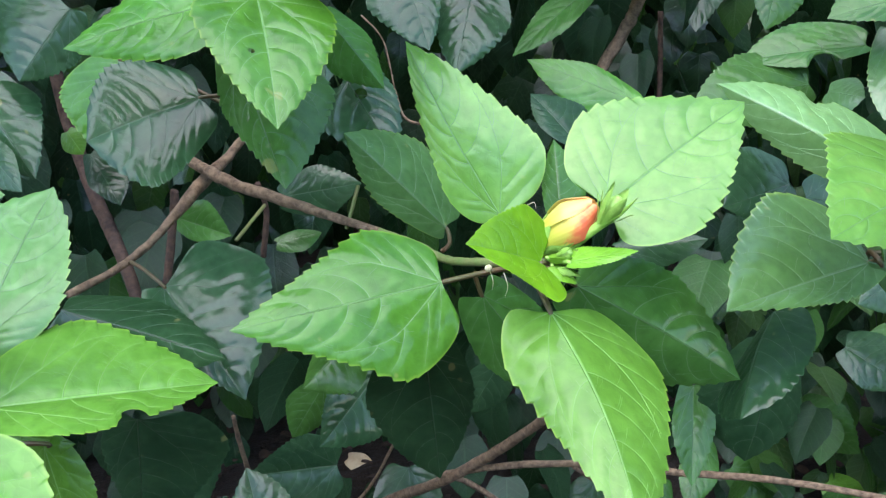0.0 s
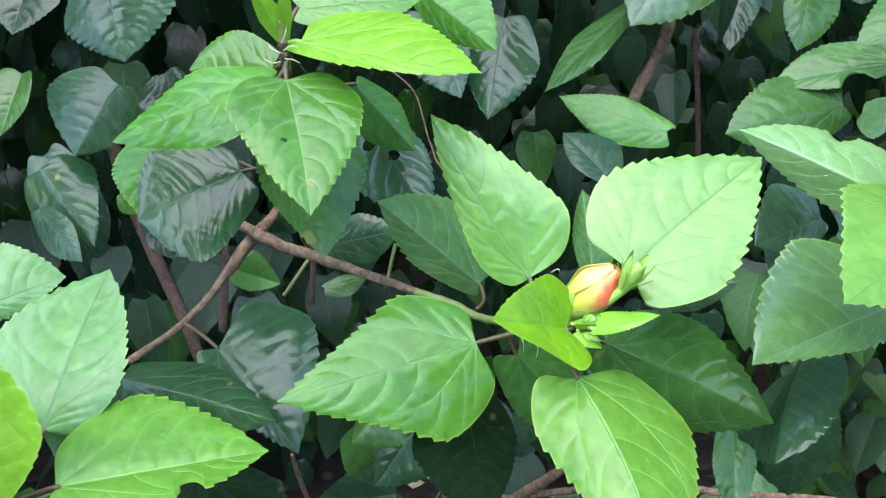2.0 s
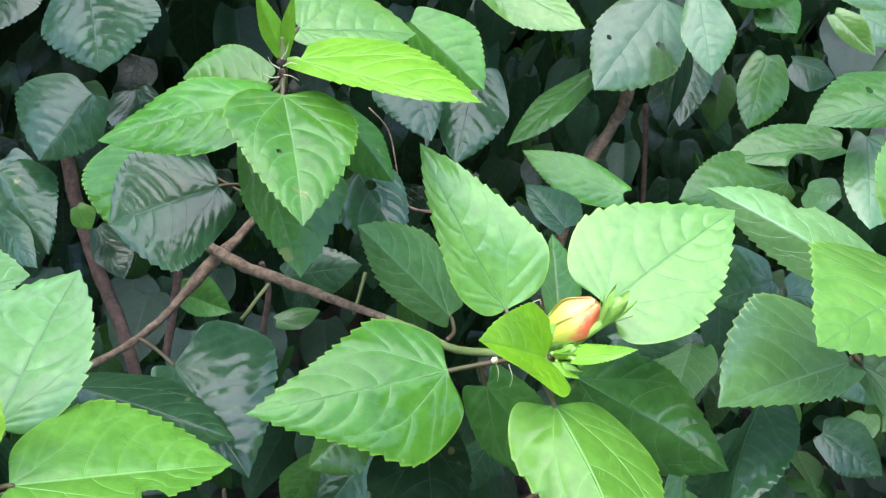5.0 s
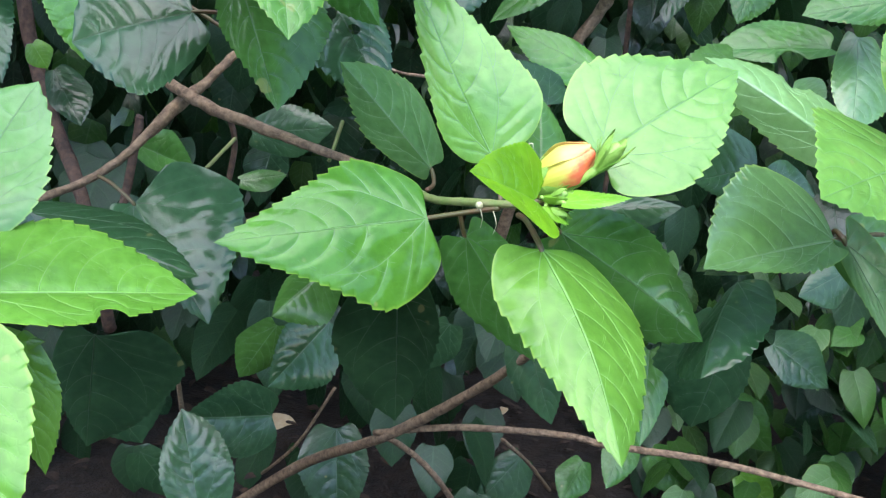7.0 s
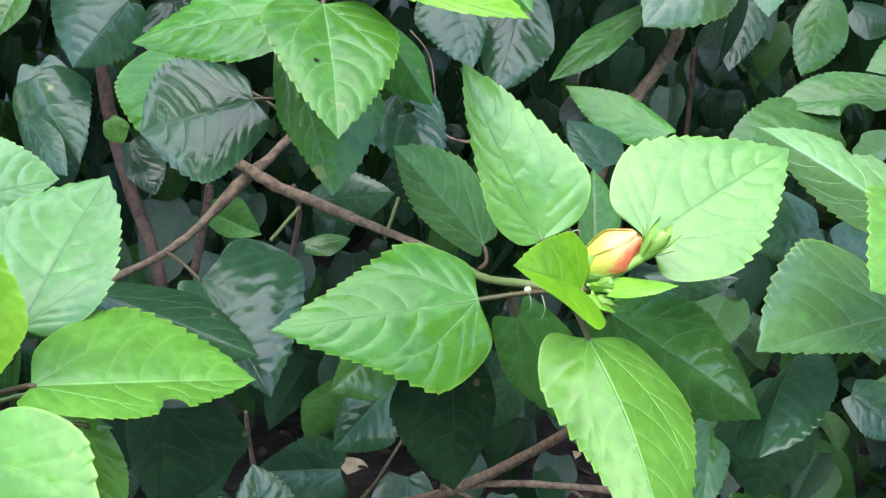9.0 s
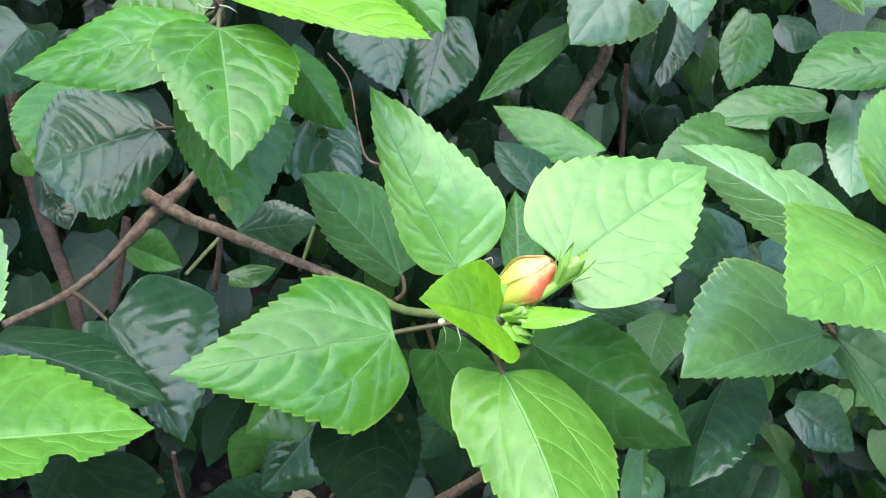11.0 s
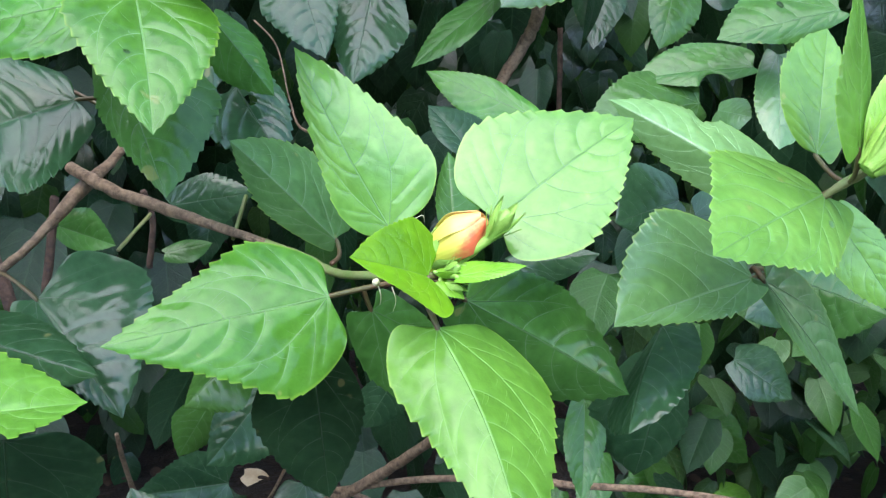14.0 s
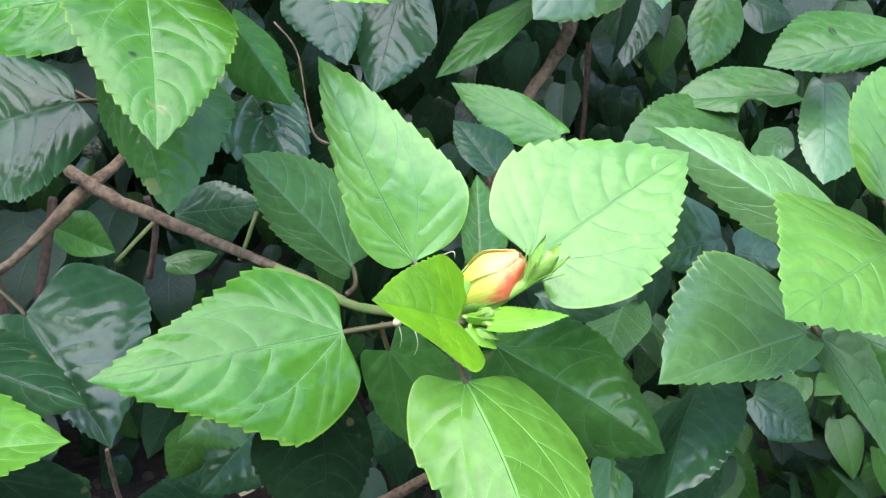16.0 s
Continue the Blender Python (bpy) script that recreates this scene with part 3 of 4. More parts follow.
# ---- shoots, each with its leaves ----
bud_shoot = thing("hibiscus_shoot", "flowering hibiscus shoot with bright green leaves and an orange bud", "plant", (0.0273, 0.3450, 0.5265), "hibiscus shoots")
leaf(bud_shoot, "fresh", (0.0232, 0.3557, 0.5449), (-68, -56, 148), 0.0831, (0.0150, 0.0286), (-6, -3), 0.23, node=(0.0273, 0.345, 0.5265), droop=0.049, taper=1.78, bend=0.012, lobe=(0.2, 0.27))
leaf(bud_shoot, "fresh", (0.0605, 0.3312, 0.5535), (44, -31, 24), 0.0747, (0.0360, 0.0308), (7, 10), 0.27, node=(0.0447, 0.335, 0.535), droop=0.052, taper=1.74, bend=0.003, lobe=(0.7, 1.08))
leaf(bud_shoot, "green", (-0.0005, 0.3570, 0.5169), (-54, 6, -158), 0.0874, (0.0343, 0.0310), (-5, -4), 0.30, node=(0.0273, 0.345, 0.5265), droop=0.041, taper=1.18, bend=0.006, lobe=(0.82, 0.65))
leaf(bud_shoot, "leafy", (0.0374, 0.3005, 0.5227), (8, 35, -71), 0.0834, (0.0432, 0.0226), (-30, -10), 0.23, node=(0.0326, 0.33, 0.5276), droop=0.06, taper=1.73, bend=0.035, lobe=(1.25, 1.08))
leaf(bud_shoot, "mature", (0.0523, 0.3423, 0.5200), (77, 31, 11), 0.0915, (0.0271, 0.0244), (-18, -21), 0.49, node=(0.0373, 0.34, 0.5292), droop=0.08, taper=1.7, bend=0.007, lobe=(0.2, 1.0))
leaf(bud_shoot, "mature", (0.0166, 0.3615, 0.5098), (81, 55, 7), 0.0687, (0.0193, 0.0191), (-23, -16), 0.38, node=(0.014, 0.36, 0.5205), droop=0.03, taper=1.41, bend=0.015, lobe=(1.0, 1.12))
leaf(bud_shoot, "leafpale", (0.0011, 0.4003, 0.5302), (-47, -45, -173), 0.0625, (0.0128, 0.0406), (-58, -14), 0.49, node=(-0.0003, 0.385, 0.5231), droop=0.029, taper=1.74, bend=0.002, lobe=(0.9, 1.17))
leaf(bud_shoot, "tender", (0.0348, 0.3097, 0.5378), (-49, -20, -142), 0.0364, (0.0225, 0.0206), (25, 23), 0.24, node=(0.0422, 0.33, 0.5321), teeth=0.55, lobe=(1.62, 2.02), droop=0.033, taper=1.59, bend=-0.004)
leaf(bud_shoot, "young", (0.0442, 0.3060, 0.5391), (22, -10, 0), 0.0249, (0.0082, 0.0051), (-1, 1), 0.28, node=(0.0422, 0.33, 0.5321), teeth=2.0, droop=0.03, taper=1.68, bend=0.002, lobe=(1.09, 1.0))
leaf(bud_shoot, "young", (0.0393, 0.3120, 0.5362), (7, 26, -37), 0.0112, (0.0062, 0.0050), (-12, -14), 0.30, node=(0.0415, 0.3250, 0.5335))
leaf(bud_shoot, "young", (0.0373, 0.3120, 0.5391), (38, -8, -37), 0.0102, (0.0054, 0.0026), (-28, -76), 0.30, node=(0.0395, 0.3250, 0.5335))
stem(bud_shoot, "stem", "green_bark", [(-0.0293, 0.4000, 0.5285, 0.0020), (-0.0098, 0.3900, 0.5235, 0.0020), (0.0021, 0.3800, 0.5204, 0.0019), (0.0213, 0.3520, 0.5266, 0.0018), (0.0387, 0.3350, 0.5313, 0.0015), (0.0429, 0.3250, 0.5367, 0.0011)])
stem(bud_shoot, "stem", "brown_bark", [(-0.1400, 0.5000, 0.5455, 0.0032), (-0.1155, 0.4800, 0.5377, 0.0033), (-0.0845, 0.4550, 0.5332, 0.0029), (-0.0571, 0.4300, 0.5301, 0.0023), (-0.0289, 0.4000, 0.5285, 0.0018)])
upper_shoot = thing("hibiscus_shoot", "upright hibiscus shoot with yellow-green tip leaves over dark ones", "plant", (-0.0737, 0.3750, 0.6414), "hibiscus shoots")
leaf(upper_shoot, "green", (-0.0735, 0.3684, 0.6321), (-5, 40, -73), 0.0721, (0.0284, 0.0265), (14, 9), 0.28, node=(-0.0737, 0.375, 0.6414), droop=0.046, holes=((0.5, -0.3, 0.6),), taper=1.74, bend=0.007, lobe=(0.74, 0.38))
leaf(upper_shoot, "green", (-0.0819, 0.3713, 0.6296), (-49, 14, 183), 0.0728, (0.0176, 0.0214), (-14, -2), 0.43, node=(-0.0737, 0.375, 0.6414), droop=0.054, taper=1.67, bend=-0.001, lobe=(1.06, 1.0))
leaf(upper_shoot, "green", (-0.0825, 0.3838, 0.6365), (-59, -3, 176), 0.0379, (0.0106, 0.0202), (-5, -1), 0.60, node=(-0.0737, 0.375, 0.6414), droop=0.03, taper=2.07, bend=-0.0, lobe=(1.0, 1.0))
leaf(upper_shoot, "young", (-0.0676, 0.3744, 0.6470), (36, 11, -29), 0.0887, (0.0345, 0.0098), (-4, 8), 0.32, node=(-0.0737, 0.375, 0.6414), droop=-0.036, taper=1.49, bend=0.01, lobe=(1.09, 1.18))
leaf(upper_shoot, "fresh", (-0.0700, 0.3900, 0.6605), (50, -2, 21), 0.0554, (0.0322, 0.0132), (1, 2), 0.49, node=(-0.0737, 0.3750, 0.6414))
leaf(upper_shoot, "green", (-0.0221, 0.4300, 0.6690), (74, 40, -15), 0.0495, (0.0208, 0.0119), (-14, -24), 0.50)
leaf(upper_shoot, "young", (-0.0746, 0.3750, 0.6484), (-146, -55, -120), 0.0301, (0.0061, 0.0055), (-25, -28), 0.35, node=(-0.0750, 0.3750, 0.6461))
leaf(upper_shoot, "young", (-0.0739, 0.3750, 0.6485), (160, -56, -69), 0.0284, (0.0039, 0.0031), (-22, -27), 0.41, node=(-0.0750, 0.3750, 0.6461))
stem(upper_shoot, "stem", "green_bark", [(-0.0744, 0.3720, 0.6562, 0.0013), (-0.0745, 0.3750, 0.6450, 0.0017), (-0.0749, 0.3780, 0.6310, 0.0017), (-0.0819, 0.4000, 0.6047, 0.0018), (-0.0959, 0.4400, 0.5769, 0.0022)])
leaf(upper_shoot, "old", (-0.1128, 0.4238, 0.5867), (-50, 18, -160), 0.0543, (0.0389, 0.0337), (12, 6), 0.62, node=(-0.0971, 0.43, 0.586), droop=0.07, gloss=1.0, taper=2.05, bend=0.003, lobe=(1.14, 0.6))
leaf(upper_shoot, "mature", (-0.0938, 0.4127, 0.6090), (14, 53, -51), 0.0712, (0.0388, 0.0140), (-2, 2), 0.41, node=(-0.0952, 0.43, 0.6135), droop=0.03, taper=1.63, bend=0.001, lobe=(1.0, 1.01))
leaf(upper_shoot, "old", (-0.0603, 0.4700, 0.6100), (43, 47, -41), 0.0736, (0.0205, 0.0251), (-16, -13), 0.47, holes=((0.286, -0.22, 1.7), (0.458, 0.12, 1.6)), gloss=1)
leaf(upper_shoot, "mature", (-0.0558, 0.4400, 0.6242), (67, 51, 0), 0.0442, (0.0137, 0.0147), (-24, -23), 0.48, node=(-0.0819, 0.4300, 0.6197))
leaf(upper_shoot, "green", (-0.1562, 0.4500, 0.6020), (-58, 72, -136), 0.0461, (0.0158, 0.0314), (-55, -24), 0.50, node=(-0.0959, 0.4400, 0.5769))
for a, b, c in (((-0.0738, 0.3705, 0.6440), (-0.0705, 0.3690, 0.6455), (-0.0672, 0.3690, 0.6450)), ((-0.0752, 0.3705, 0.6430), (-0.0785, 0.3690, 0.6450), (-0.0800, 0.3690, 0.6478)), ((-0.0736, 0.3705, 0.6405), (-0.0700, 0.3690, 0.6400), (-0.0668, 0.3695, 0.6382)), ((-0.0745, 0.3700, 0.6470), (-0.0722, 0.3680, 0.6500), (-0.0712, 0.3680, 0.6535)), ((-0.0755, 0.3705, 0.6395), (-0.0790, 0.3690, 0.6392), (-0.0820, 0.3700, 0.6408))):
    stem(upper_shoot, "stipule", "pale_hair", [(*a, 0.00030), (*b, 0.00022), (*c, 0.00006)], 0.0)
for z in (0.6345, 0.6405, 0.6455):
    stem(upper_shoot, "node", "shade_node_bark", [(-0.0748, 0.3752, z - 0.0012, 0.0016), (-0.0747, 0.3748, z, 0.0024), (-0.0746, 0.3745, z + 0.0012, 0.0016)], 0.25)
left_shoot = thing("hibiscus_shoot", "hibiscus shoot with large bright leaves close to the path", "plant", (-0.2114, 0.3100, 0.4617), "hibiscus shoots")
leaf(left_shoot, "mint", (-0.1771, 0.3195, 0.5006), (18, -47, 72), 0.0751, (0.0385, 0.0245), (1, 1), 0.44, node=(-0.203, 0.33, 0.4871), droop=0.032, taper=1.78, bend=0.008, lobe=(1.0, 0.2))
leaf(left_shoot, "leafy", (-0.1601, 0.2920, 0.4898), (21, 2, 23), 0.0806, (0.0427, 0.0267), (9, 19), 0.42, node=(-0.2068, 0.31, 0.4645), droop=0.012, notch=2, bite_at=(0.52, 0.66), bite_depth=0.45, taper=1.74, bend=-0.004, lobe=(0.33, 0.95))
leaf(left_shoot, "mint", (-0.2341, 0.3700, 0.5358), (57, -16, 12), 0.0495, (0.0288, 0.0090), (-1, -2), 0.49)
leaf(left_shoot, "young", (-0.1997, 0.2838, 0.4870), (77, -79, 2), 0.0768, (0.0236, 0.0384), (2, -0), 0.49, node=(-0.2114, 0.31, 0.4617), droop=0.031, teeth=0.6, taper=1.9, bend=0.001, lobe=(1.0, 0.54))
leaf(left_shoot, "leafy", (-0.1701, 0.2602, 0.4778), (55, 36, -37), 0.0789, (0.0398, 0.0357), (1, 5), 0.32, node=(-0.2114, 0.31, 0.4617), droop=0.039, teeth=0.6, taper=1.75, bend=-0.0, lobe=(0.75, 1.0))
leaf(left_shoot, "leafy", (-0.1494, 0.3100, 0.4666), (62, 69, -33), 0.0513, (0.0122, 0.0126), (-20, -20), 0.42, node=(-0.2114, 0.3100, 0.4617))
leaf(left_shoot, "leafy", (-0.1734, 0.3200, 0.4673), (46, -1, -16), 0.0373, (0.0048, 0.0092), (-40, -20), 0.50, node=(-0.2114, 0.3100, 0.4617))
stem(left_shoot, "stem", "green_bark", [(-0.2330, 0.3000, 0.4517, 0.0015), (-0.2114, 0.3100, 0.4612, 0.0016), (-0.1843, 0.3050, 0.4744, 0.0012), (-0.1628, 0.2980, 0.4847, 0.0007)])
right_shoot = thing("hibiscus_shoot", "budding hibiscus shoot with light green leaves, one with a hole", "plant", (0.2037, 0.3450, 0.5678), "hibiscus shoots")
leaf(right_shoot, "fresh", (0.1972, 0.3506, 0.5622), (-41, 3, -134), 0.1091, (0.0260, 0.0354), (-4, -4), 0.41, node=(0.2037, 0.345, 0.5678), droop=0.026, holes=((0.17, 0.55, 0.7),), lobe=(2.4, 0.92), taper=1.23, bend=-0.002)
leaf(right_shoot, "fresh", (0.2006, 0.3659, 0.5767), (31, -53, 64), 0.0656, (0.0227, 0.0156), (10, 6), 0.52, node=(0.2037, 0.345, 0.5678), droop=0.026, taper=1.85, bend=0.008, lobe=(0.2, 0.92))
leaf(right_shoot, "leafy", (0.2005, 0.3350, 0.5825), (-41, -83, 180), 0.0634, (0.0265, 0.0330), (-0, -0), 0.39, node=(0.2037, 0.3450, 0.5678))
leaf(right_shoot, "young", (0.2057, 0.3350, 0.5858), (55, -62, 36), 0.0361, (0.0062, 0.0107), (-8, -4), 0.43, node=(0.2037, 0.3450, 0.5678))
leaf(right_shoot, "leafpale", (0.1811, 0.3702, 0.5219), (-40, 3, -147), 0.0875, (0.0135, 0.0445), (10, 7), 0.35, node=(0.2203, 0.4, 0.521), droop=0.057, taper=1.56, bend=0.005, lobe=(1.0, 1.0))
# Paler kind on this leaf stands in for the sky it reflects.
leaf(right_shoot, "leafpale", (0.1854, 0.3682, 0.5215), (75, 44, 22), 0.1116, (0.0238, 0.0080), (-5, -4), 0.44, node=(0.1896, 0.39, 0.52), droop=0.031, taper=1.6, bend=0.007, lobe=(1.0, 0.99))
leaf(right_shoot, "mature", (0.2104, 0.4100, 0.5149), (76, 20, 15), 0.0849, (0.0236, 0.0243), (-8, -8), 0.50, node=(0.1944, 0.4000, 0.5174))
leaf(right_shoot, "fresh", (0.2137, 0.3700, 0.5507), (58, 52, -18), 0.0522, (0.0154, 0.0160), (3, 3), 0.41, node=(0.2109, 0.3700, 0.5586))
stem(right_shoot, "stem", "green_bark", [(0.1951, 0.3520, 0.5591, 0.0010), (0.2036, 0.3450, 0.5685, 0.0019), (0.2167, 0.3450, 0.5760, 0.0021), (0.2467, 0.3600, 0.5839, 0.0022), (0.3342, 0.4200, 0.5650, 0.0028)])
right_branch = thing("hibiscus_branch", "hibiscus branch with dull and dark glossy leaves", "plant", (0.1766, 0.4200, 0.5092), "hibiscus branches")
leaf(right_branch, "old", (0.1528, 0.3966, 0.4914), (14, 23, -122), 0.0648, (0.0237, 0.0324), (-3, -43), 0.44, gloss=1.0, droop=0.147, taper=2.5, bend=0.0, lobe=(1.41, 1.0))
leaf(right_branch, "old", (0.1613, 0.4150, 0.4668), (-49, 79, -145), 0.0615, (0.0234, 0.0291), (-20, -7), 0.52, gloss=1.0, droop=0.206, taper=2.09, bend=-0.006, lobe=(0.91, 1.0))
leaf(right_branch, "mature", (0.1262, 0.4250, 0.4431), (-10, 59, -100), 0.0497, (0.0113, 0.0116), (13, 13), 0.42)
leaf(right_branch, "sheen_pale", (0.2025, 0.4027, 0.5532), (-44, -28, 162), 0.0883, (0.0160, 0.0418), (-61, -17), 0.37, droop=0.043, notch=2, bite_at=(0.42, 0.56), bite_depth=0.16, taper=1.81, bend=0.002, lobe=(1.01, 1.1))
leaf(right_branch, "old", (0.1830, 0.4702, 0.5381), (-71, 15, -164), 0.0401, (0.0139, 0.0257), (5, 3), 0.49)
leaf(right_branch, "old", (0.2000, 0.4900, 0.5268), (71, 10, 16), 0.0364, (0.0164, 0.0095), (0, 0), 0.38)
leaf(right_branch, "old", (0.0835, 0.4200, 0.5156), (56, -10, -14), 0.0426, (0.0070, 0.0112), (-11, -7), 0.48)
leaf(right_branch, "mature", (0.0566, 0.4213, 0.5255), (-4, -55, 93), 0.0481, (0.0088, 0.0150), (-31, -17), 0.50)
far_branch = thing("hibiscus_branch", "hibiscus branch in the hedge with pale and insect-bitten leaves", "plant", (0.1504, 0.7200, 0.6410), "hibiscus branches")
leaf(far_branch, "green", (0.1343, 0.6400, 0.5671), (-61, -21, 169), 0.0814, (0.0208, 0.0148), (-1, -1), 0.44, droop=0.028, taper=1.72, bend=-0.003, lobe=(1.0, 1.01))
leaf(far_branch, "mature", (0.2930, 0.6403, 0.6060), (-56, 7, 173), 0.0846, (0.0145, 0.0255), (18, 5), 0.48, notch=1, bite_at=(0.24, 0.48), bite_depth=0.75, droop=0.031, taper=1.87, bend=-0.003, lobe=(0.72, 0.64))
# Darker kind here in place of the shade lying over part of it.
leaf(far_branch, "mature", (0.2563, 0.6412, 0.5793), (-65, 8, -165), 0.0900, (0.0239, 0.0330), (-10, -7), 0.49)
leaf(far_branch, "old", (0.0834, 0.5800, 0.5487), (-26, -40, 142), 0.0427, (0.0141, 0.0260), (6, 3), 0.40)
leaf(far_branch, "leafpale", (0.1701, 0.7082, 0.7144), (-56, 49, -151), 0.0955, (0.0438, 0.0306), (1, 3), 0.48, holes=2, droop=0.034, taper=1.71, bend=-0.003, lobe=(1.0, 1.0))
leaf(far_branch, "leafpale", (0.1845, 0.6600, 0.7104), (25, 69, -67), 0.0602, (0.0230, 0.0166), (1, 1), 0.48)
leaf(far_branch, "mature", (0.2534, 0.7005, 0.6730), (-37, 67, -132), 0.0620, (0.0245, 0.0168), (1, -0), 0.47, droop=0.031, taper=1.78, bend=0.0, lobe=(0.98, 1.0))
leaf(far_branch, "mature", (0.3200, 0.5810, 0.6449), (-54, 14, -175), 0.0857, (0.0133, 0.0338), (-10, -5), 0.47, holes=1, droop=0.029, taper=1.79, bend=0.001, lobe=(1.0, 0.9))
leaf(far_branch, "leafpale", (0.2987, 0.6170, 0.6153), (-12, 52, -105), 0.0752, (0.0276, 0.0169), (-1, -3), 0.55, droop=0.045, taper=1.96, bend=-0.0, lobe=(1.0, 1.0))
leaf(far_branch, "fresh", (0.2854, 0.6600, 0.7022), (68, 43, -39), 0.0438, (0.0118, 0.0092), (9, 11), 0.41)
leaf(far_branch, "leafpale", (0.3163, 0.6847, 0.7056), (62, 29, -14), 0.0401, (0.0147, 0.0175), (0, 0), 0.50)
leaf(far_branch, "old", (0.2841, 0.7248, 0.6706), (57, 18, -11), 0.0364, (0.0115, 0.0229), (0, 0), 0.50)
leaf(far_branch, "mature", (0.1196, 0.7187, 0.6534), (-44, 39, -165), 0.0902, (0.0158, 0.0151), (9, 5), 0.48, droop=0.028, taper=1.77, bend=0.0, lobe=(1.02, 0.97))
leaf(far_branch, "old", (0.0219, 0.6200, 0.6530), (-20, 65, -118), 0.0715, (0.0288, 0.0232), (0, 0), 0.43, gloss=1)
leaf(far_branch, "old", (-0.0269, 0.6000, 0.6599), (30, 62, -51), 0.0628, (0.0189, 0.0290), (6, 4), 0.41, gloss=1)
leaf(far_branch, "leafpale", (0.2614, 0.6200, 0.5759), (58, 6, -51), 0.0258, (0.0144, 0.0171), (-5, -4), 0.50)
leaf(far_branch, "old", (0.2383, 0.8629, 0.6933), (-6, 63, -110), 0.0895, (0.0252, 0.0243), (-0, -0), 0.44, gloss=1)
leaf(far_branch, "mature", (0.2598, 0.7274, 0.7229), (48, 50, -35), 0.0401, (0.0192, 0.0230), (-0, -0), 0.48)
leaf(far_branch, "mature", (0.2200, 0.7282, 0.7465), (56, 27, -35), 0.0680, (0.0276, 0.0232), (-20, -24), 0.50)
leaf(far_branch, "fresh", (0.0189, 0.5500, 0.7070), (56, 25, -27), 0.0738, (0.0153, 0.0189), (-2, -2), 0.50)
leaf(far_branch, "leafpale", (0.2505, 0.6036, 0.7240), (66, 16, -7), 0.0679, (0.0216, 0.0172), (0, 0), 0.49)
stem(far_branch, "stem", "brown_bark", [(0.1689, 0.7800, 0.6933, 0.0053), (0.1550, 0.7400, 0.6414, 0.0054), (0.1424, 0.7350, 0.6128, 0.0050), (0.1261, 0.7350, 0.5836, 0.0047), (0.1079, 0.7400, 0.5270, 0.0047), (0.0959, 0.8000, 0.4002, 0.0055)])
stem(far_branch, "stem", "shade_node_bark", [(0.2146, 0.9200, 0.6321, 0.0027), (0.2181, 0.9200, 0.5503, 0.0027), (0.2193, 0.9200, 0.4352, 0.0027)])
stem(far_branch, "twig", "brown_bark", [(-0.0484, 0.5500, 0.6250, 0.0005), (-0.0355, 0.5500, 0.6103, 0.0005), (-0.0286, 0.5500, 0.5811, 0.0005), (-0.0206, 0.5500, 0.5631, 0.0008), (0.0048, 0.5600, 0.5600, 0.0011)])
left_branch = thing("hibiscus_branch", "brown woody hibiscus branch with dark glossy leaves", "plant", (-0.2164, 0.6200, 0.4134), "hibiscus branches")
leaf(left_branch, "old", (-0.2080, 0.5211, 0.6283), (-59, 52, -155), 0.0496, (0.0186, 0.0429), (-15, -6), 0.50, gloss=1)
leaf(left_branch, "old", (-0.2644, 0.5209, 0.5809), (56, 50, -27), 0.0596, (0.0252, 0.0231), (-16, -17), 0.27, gloss=1)
leaf(left_branch, "old", (-0.2194, 0.5492, 0.6979), (33, 67, -56), 0.0616, (0.0386, 0.0319), (-1, -1), 0.49, gloss=1)
leaf(left_branch, "old", (-0.2699, 0.5672, 0.7023), (-20, 58, -112), 0.0479, (0.0251, 0.0224), (9, 10), 0.50)
leaf(left_branch, "mature", (-0.2885, 0.5665, 0.6374), (-20, 55, -110), 0.0446, (0.0130, 0.0245), (19, 10), 0.50)
leaf(left_branch, "old", (-0.2046, 0.5892, 0.6312), (33, 52, -51), 0.0457, (0.0143, 0.0239), (-1, -0), 0.30)
leaf(left_branch, "old", (-0.2475, 0.6309, 0.5316), (38, 43, -41), 0.0470, (0.0177, 0.0115), (-0, -1), 0.50)
leaf(left_branch, "leafy", (-0.2511, 0.6035, 0.5503), (62, 50, -23), 0.0190, (0.0090, 0.0092), (-0, -0), 0.50)
leaf(left_branch, "old", (-0.2764, 0.5535, 0.5856), (48, 57, -37), 0.0665, (0.0233, 0.0215), (5, 6), 0.50, gloss=1)
leaf(left_branch, "old", (-0.2610, 0.5043, 0.5592), (55, 30, -39), 0.0523, (0.0098, 0.0120), (-1, -1), 0.50)
leaf(left_branch, "old", (-0.1409, 0.4370, 0.4914), (36, 42, -33), 0.0718, (0.0487, 0.0171), (9, 16), 0.27, node=(-0.165, 0.458, 0.4991), gloss=1, droop=0.06, taper=1.75, bend=-0.003, lobe=(1.91, 1.0))
leaf(left_branch, "old", (-0.1731, 0.3900, 0.4941), (36, 10, -15), 0.0826, (0.0270, 0.0194), (-23, -31), 0.38, gloss=1, droop=0.03, taper=1.76, bend=-0.001, lobe=(1.0, 1.0))
leaf(left_branch, "old", (-0.1501, 0.4100, 0.4319), (-162, 67, 113), 0.0847, (0.0441, 0.0196), (0, 1), 0.30)
leaf(left_branch, "mature", (-0.0418, 0.4000, 0.4780), (-30, 41, -157), 0.0335, (0.0186, 0.0182), (-22, -23), 0.48, gloss=1)
leaf(left_branch, "old", (-0.0083, 0.3950, 0.4732), (155, 72, 74), 0.0847, (0.0225, 0.0319), (-3, -2), 0.38)
